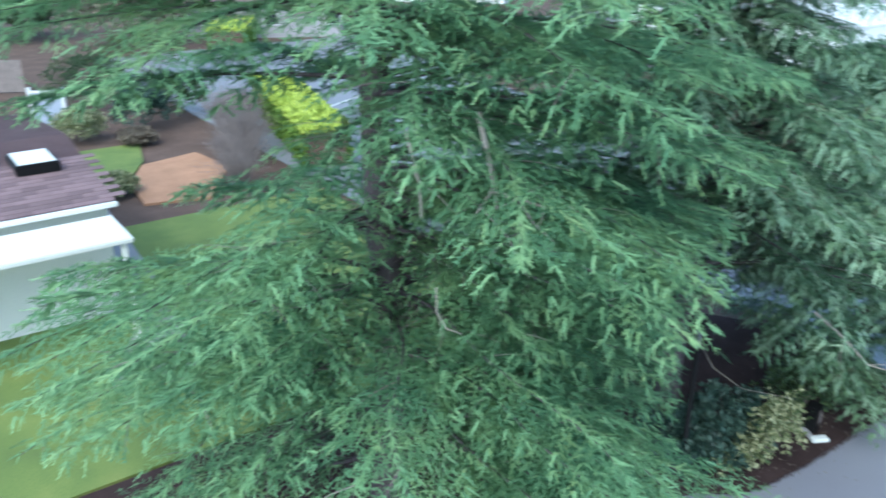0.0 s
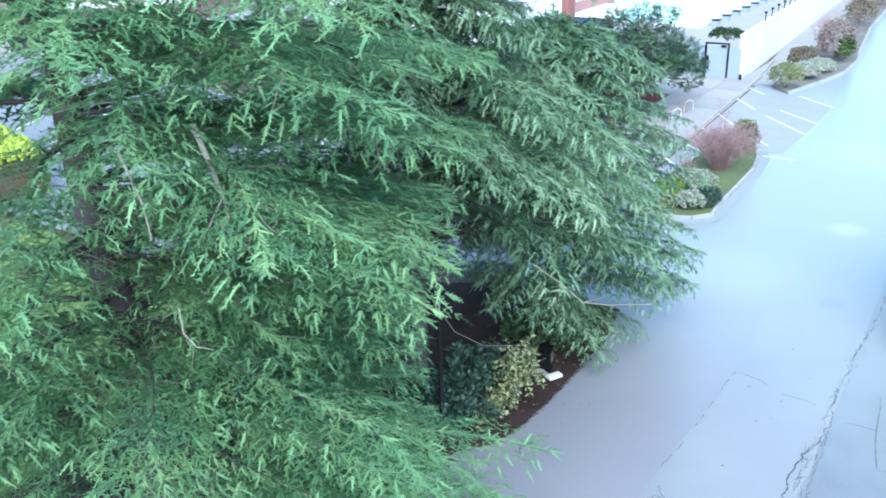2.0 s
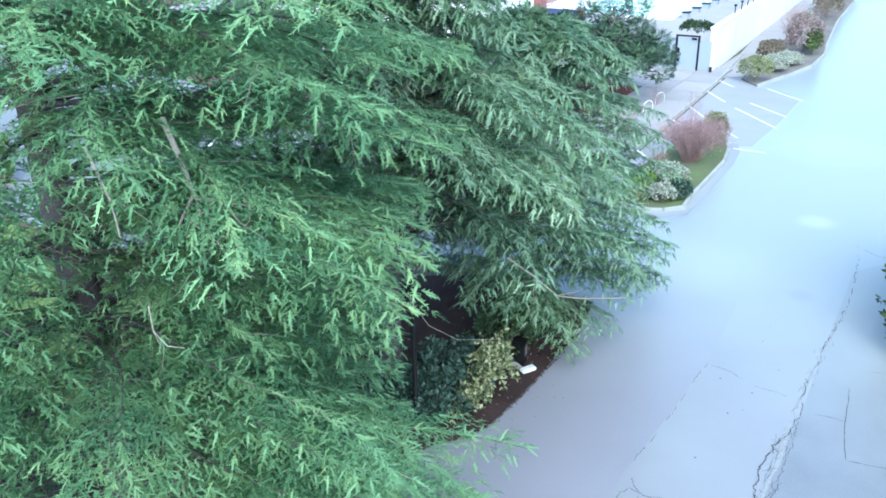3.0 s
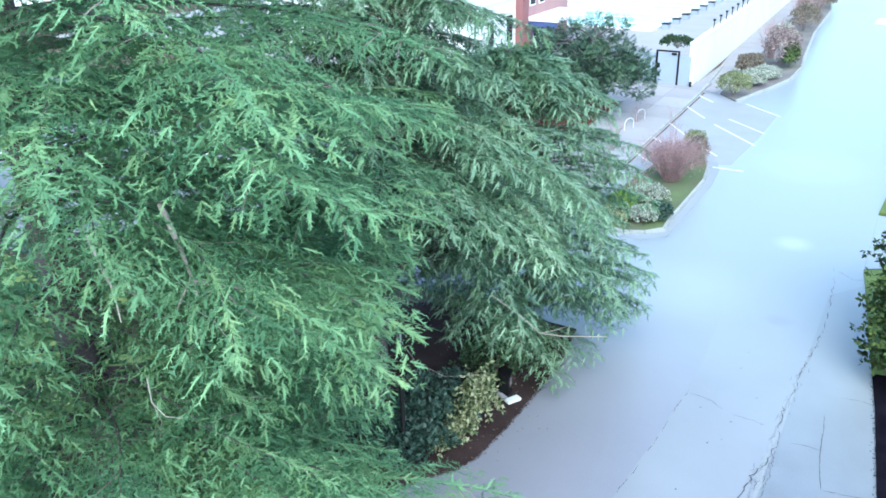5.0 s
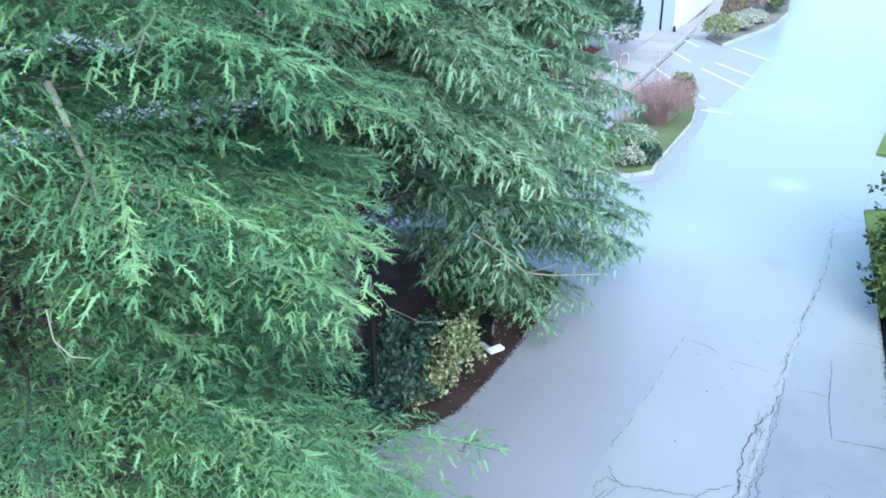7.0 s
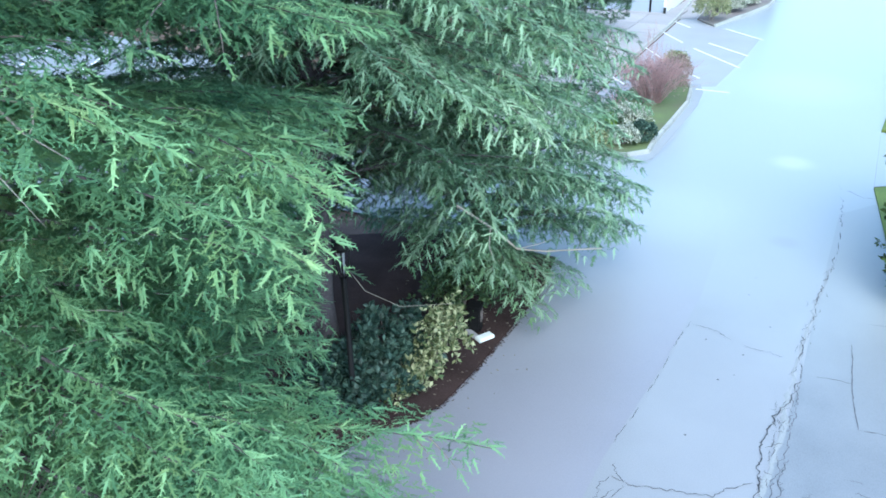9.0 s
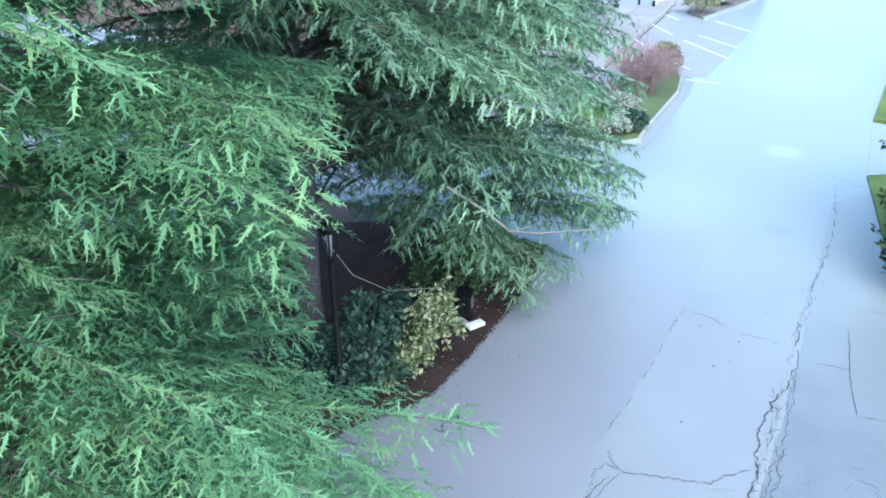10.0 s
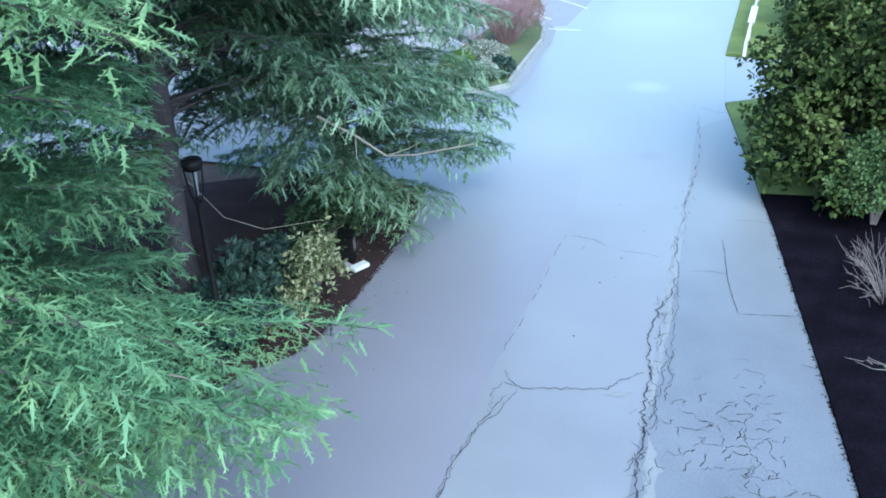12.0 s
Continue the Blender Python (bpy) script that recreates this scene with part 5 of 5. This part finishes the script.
verge_tree()
shrub("verge_shrub", "dense fresh green shrub beside the black mulch bed", (2.05, 17.4, 0.04), (0.85, 0.8, 1.5), EVERGREEN_LEAF, 131, 1500, 0.08, lumps=0.4)
bare_shrub("bare_shrub", "greyish leafless shrub on the black mulch", (1.95, 14.6, 0.04), (0.85, 1.3, 0.65), TWIG_GREY, 132, 46, 6)
bare_shrub("fallen_twigs", "pale leafless twigs spreading over the mulch", (2.2, 12.3, 0.04), (0.9, 1.0, 0.3), TWIG, 133, 20, 3)
for k, (x, y, sx, sy, sz, mt) in enumerate(((3.4, 30.6, 2.2, 1.5, 1.9, LEAF), (2.6, 34.0, 1.6, 2.2, 2.2, LEAF_OLIVE), (4.2, 39.0, 2.0, 3.0, 2.6, LEAF))):
    shrub("verge_shrub", "dark green leafy shrub beyond the driveway", (x, y, 0.04), (sx, sy, sz), mt, 140 + k, 1500, 0.13, lumps=0.5, group="driveway shrubs")
rail = thing("timber_rail", "low white painted timber rail along the grass", "rail", (-0.28, 28.75, 0.04), -3.0)
for k in range(5):
    part("post", box(-0.05, 0.05, 2.1 * k - 0.05, 2.1 * k + 0.05, 0, 0.36, 0.01), WHITE, rail)
part("bar", box(-0.04, 0.04, -0.15, 8.6, 0.363, 0.44, 0.01), WHITE, rail)
part("board", box(-0.11, 0.11, 2.6, 5.2, 0.443, 0.47, 0.008), WHITE, rail)


# ---------------------------------------------------------------- the yard behind the cedars
def bungalow():
    h = thing("bungalow", "low white house with a brown-purple shingle roof", "house", (-19.88, 4.16, 0))
    part("wall", box(-11, 0, -0.2, 0, -0.05, 2.85), WHITE, h)
    part("wall", box(-0.2, 0, -12, -0.204, -0.05, 2.85), WHITE, h, "bright white wall under the eave")
    part("wall", box(-11, -10.8, -12, -0.204, -0.05, 2.85), WHITE, h)
    part("gutter", box(0.24, 0.36, -12.2, 0.2, 2.86, 2.98, 0.02), WHITE, h)
    bm = bmesh.new()
    vs = [bm.verts.new(c) for c in ((0.24, 0.2, 2.98), (0.24, -12.2, 2.98), (-4.6, -12.2, 3.62), (-4.6, 0.2, 3.62), (-11.2, 0.2, 2.98), (-11.2, -12.2, 2.98))]
    bm.faces.new((vs[0], vs[3], vs[2], vs[1]))
    bm.faces.new((vs[3], vs[4], vs[5], vs[2]))
    bmesh.ops.solidify(bm, geom=bm.faces[:], thickness=0.1)
    roof = part("roof", bm, SHINGLE, h, "brown-purple shingles")
    sh = bpy.data.meshes.new("shingle")
    b2 = box(-0.22, 0.02, -0.30, 0.298, 0.0, 0.014)
    b2.to_mesh(sh)
    b2.free()
    sh.materials.append(SHINGLE)
    tilt = math.degrees(math.atan2(0.64, 4.84))
    for i in range(14):
        for j in range(9):
            x = 0.22 - i * 0.22
            part("shingle", sh, SHINGLE, roof, at=pose(x, -0.12 - 0.6 * j + 0.3 * (i % 2), 2.99 + (0.24 - x) * 0.1322, 0, tilt - 2.0, 0))
    sk = part("skylight", box(-3.5, -2.0, -1.55, -0.5, 3.20, 3.56, 0.03), BLACK, h, "roof window in a dark frame")
    part("pane", box(-3.42, -2.08, -1.47, -0.58, 3.563, 3.58, 0.005), WHITE, sk, "bright white roof window pane")
    part("porch_roof", box(0.38, 2.2, -12.2, 0.0, 2.58, 2.70, 0.02), WHITE, h, "flat white porch roof under the eave")
    for y in (-12.0, -6.0, -0.2):
        part("porch_post", box(2.0, 2.12, y - 0.06, y + 0.06, -0.05, 2.577, 0.01), WHITE, h)
    part("gable", box(-11, 0, -0.19, -0.01, 2.853, 2.95), WHITE, h)


bungalow()


def trellis(x, y, turn, w, hgt, label):
    t = thing("garden_gate", label, "garden gate", (x, y, 0), turn)
    for a in (0, w):
        part("post", box(a - 0.07, a + 0.07, -0.07, 0.07, 0, hgt + 0.15, 0.01), WHITE, t)
    part("rail", box(0.074, w - 0.074, -0.05, 0.05, hgt - 0.1, hgt, 0.01), WHITE, t)
    part("rail", box(0.074, w - 0.074, -0.05, 0.05, 0.1, 0.2, 0.01), WHITE, t)
    part("panel", box(0.074, w - 0.074, -0.02, 0.02, 0.203, hgt - 0.103, 0.005), PANEL, t)


trellis(-40.92, 6.1, 55, 1.5, 1.9, "white framed garden gate with grey panels")
trellis(-41.68, 2.33, 75, 1.3, 1.9, "white framed fence panel by the garden")
fence = thing("board_fence", "weathered grey board fence round the yard", "fence", (-53.04, 3.81, 0), 62)
for k in range(26):
    part("board", box(0.16 * k, 0.16 * k + 0.15, -0.012, 0.012, 0, 1.75 + 0.02 * (k % 3), 0.004), TWIG_GREY, fence)
sheet("clay_mound", [(-27.84, 7.08), (-27.21, 9.22), (-30.49, 11.2), (-33.28, 10.82), (-32.66, 8.43), (-30.37, 7.32)], 0.03, CLAY, "orange-brown bare clay soil in the yard", "soil", "structure", 0.1)
sheet("garden_path", [(-16.35, 2.95), (-16.0, 4.75), (-19.08, 5.3), (-33.9, 6.27), (-33.94, 4.95), (-19.1, 4.34)], 0.03, CONCRETE, "pale concrete garden path", "path", "structure", 0.1)
sheet("yard_grass", [(-29.25, 6.01), (-36.24, 6.72), (-36.15, 9.34), (-33.24, 8.65), (-30.38, 7.1)], 0.02, GRASS, "patch of green grass in the yard", "lawn", "structure", 0.1)
for k, (x, y, s_) in enumerate(((-31.95, 12.51, 1.7), (-34.26, 12.99, 1.9), (-36.36, 13.25, 1.8), (-30.24, 11.73, 1.3), (-27.98, 10.62, 1.4))):
    bare_shrub("thicket", "dense thicket of grey-brown leafless stems", (x, y, 0), (1.3, 1.2, s_), TWIG_GREY, 150 + k, 120, 4, thick=0.012)


def hedge(x0, y0, x1, y1, w, hgt, seed, label):
    rng = np.random.default_rng(seed)
    l = math.hypot(x1 - x0, y1 - y0)
    h = thing("clipped_hedge", label, "hedge", (x0, y0, 0), math.degrees(math.atan2(y1 - y0, x1 - x0)))
    part("core", box(0.12, l - 0.12, -w / 2 + 0.12, w / 2 - 0.12, 0, hgt - 0.14, 0.1), SOIL, h)
    for nm, mt, n in (("top_growth", HEDGE_YELLOW, 1500), ("side_growth", HEDGE_GREEN, 1000)):
        if nm == "top_growth":
            p = np.stack([rng.random(n) * l, (rng.random(n) - 0.5) * w, hgt - 0.10 + 0.10 * rng.random(n)], 1)
        else:
            s_ = rng.choice([-1, 1], n)
            p = np.stack([rng.random(n) * l, s_ * (w / 2 - 0.1 * rng.random(n)), rng.random(n) * (hgt - 0.1)], 1)
        rot = frames_of(rng.normal(size=(n, 3)), rng.normal(size=(n, 3)))
        tufts = [leaf_tuft(np.random.default_rng(seed + k), 7, 0.20) for k in range(3)]
        v, t = scatter(tufts, rng.integers(0, 3, n), rot, p, 0.8 + 0.4 * rng.random(n))
        part(nm, mesh_from(nm, v, t, mt), mt, h, "golden yellow-green clipped top" if nm == "top_growth" else "", kind="stuff")


for k, (x, y, s_) in enumerate(((-32.75, 12.75, 1.5), (-35.17, 13.66, 1.7), (-31.39, 11.86, 1.2), (-37.49, 14.68, 1.6))):
    bare_shrub("thicket", "dense thicket of grey-brown leafless stems", (x, y, 0), (1.4, 1.2, s_), TWIG_GREY, 155 + k, 150, 5, thick=0.010)
hedge(-40.18, 17.36, -28.07, 14.37, 1.9, 1.6, 160, "long clipped golden hedge beside the parking lot")
hedge(-65.49, 26.26, -57.77, 21.93, 2.6, 1.6, 170, "clipped golden hedge at the back of the yard")
for k, (x, y, sx, sz, mt, lb) in enumerate((
    (-38.12, 7.4, 1.1, 1.2, LEAF_YELLOW, "yellow-green garden shrub beside a gate"),
    (-38.48, 10.25, 1.3, 1.8, LEAF_BLUE, "dark blue-green garden shrub"),
    (-40.19, 12.46, 1.5, 2.0, LEAF, "dark green garden shrub"),
    (-36.15, 9.34, 0.7, 0.6, LEAF_BROWN, "low brown garden plant"),
    (-29.46, 6.66, 0.6, 0.7, LEAF_YELLOW, "small yellow-green garden plant by the roof"),
    (-44.54, 9.46, 2.0, 2.6, LEAF, "large dark green garden shrub"),
    (-50.46, 13.99, 2.4, 3.0, LEAF_OLIVE, "large olive-green garden shrub"))):
    shrub("garden_shrub", lb, (x, y, 0), (sx, sx, sz), mt, 180 + k, 700, 0.13, lumps=0.5)


def far_house(x, y, turn, w, d, hgt, wall_mat, label):
    h = thing("far_house", label, "house", (x, y, 0), turn)
    part("wall", box(0, w, 0, d, -0.05, hgt), wall_mat, h)
    bm = bmesh.new()
    vs = [bm.verts.new(c) for c in ((-0.4, -0.4, hgt), (w + 0.4, -0.4, hgt), (w + 0.4, d + 0.4, hgt), (-0.4, d + 0.4, hgt), (-0.4, d / 2, hgt + 1.6), (w + 0.4, d / 2, hgt + 1.6))]
    for f in ((0, 1, 5, 4), (2, 3, 4, 5), (0, 4, 3), (1, 2, 5), (0, 3, 2, 1)):
        bm.faces.new([vs[i] for i in f])
    part("roof", bm, SHINGLE, h)
    for k in range(3):
        a = 1.0 + k * (w - 2.2) / 2
        wd = part("window", box(a, a + 1.2, -0.05, -0.004, 0.9, 2.1, 0.01), WHITE, h)
        part("pane", box(a + 0.1, a + 1.1, -0.07, -0.053, 1.0, 2.0), DARKGLASS, wd)


far_house(-66, 22, 60, 12, 8, 2.8, CONCRETE, "distant beige house behind the hedges")
far_house(-80, 50, 40, 12, 8, 2.8, WHITE, "distant white house beyond the parking lot")
for k in range(16):
    a = radians(62 + 6.5 * k)
    r = 74 + 8 * math.sin(k * 2.1)
    x, y = -r * math.sin(a), r * math.cos(a)
    shrub("tree_line", "distant dark green tree crown at the edge of the yard", (x, y, 0), (3.4, 3.4, 5.5 + 1.5 * math.sin(k * 1.7)), (LEAF, LEAF_OLIVE, LEAF_BROWN)[k % 3], 220 + k, 600, 0.42, lumps=0.6, category="tree", group="distant trees")
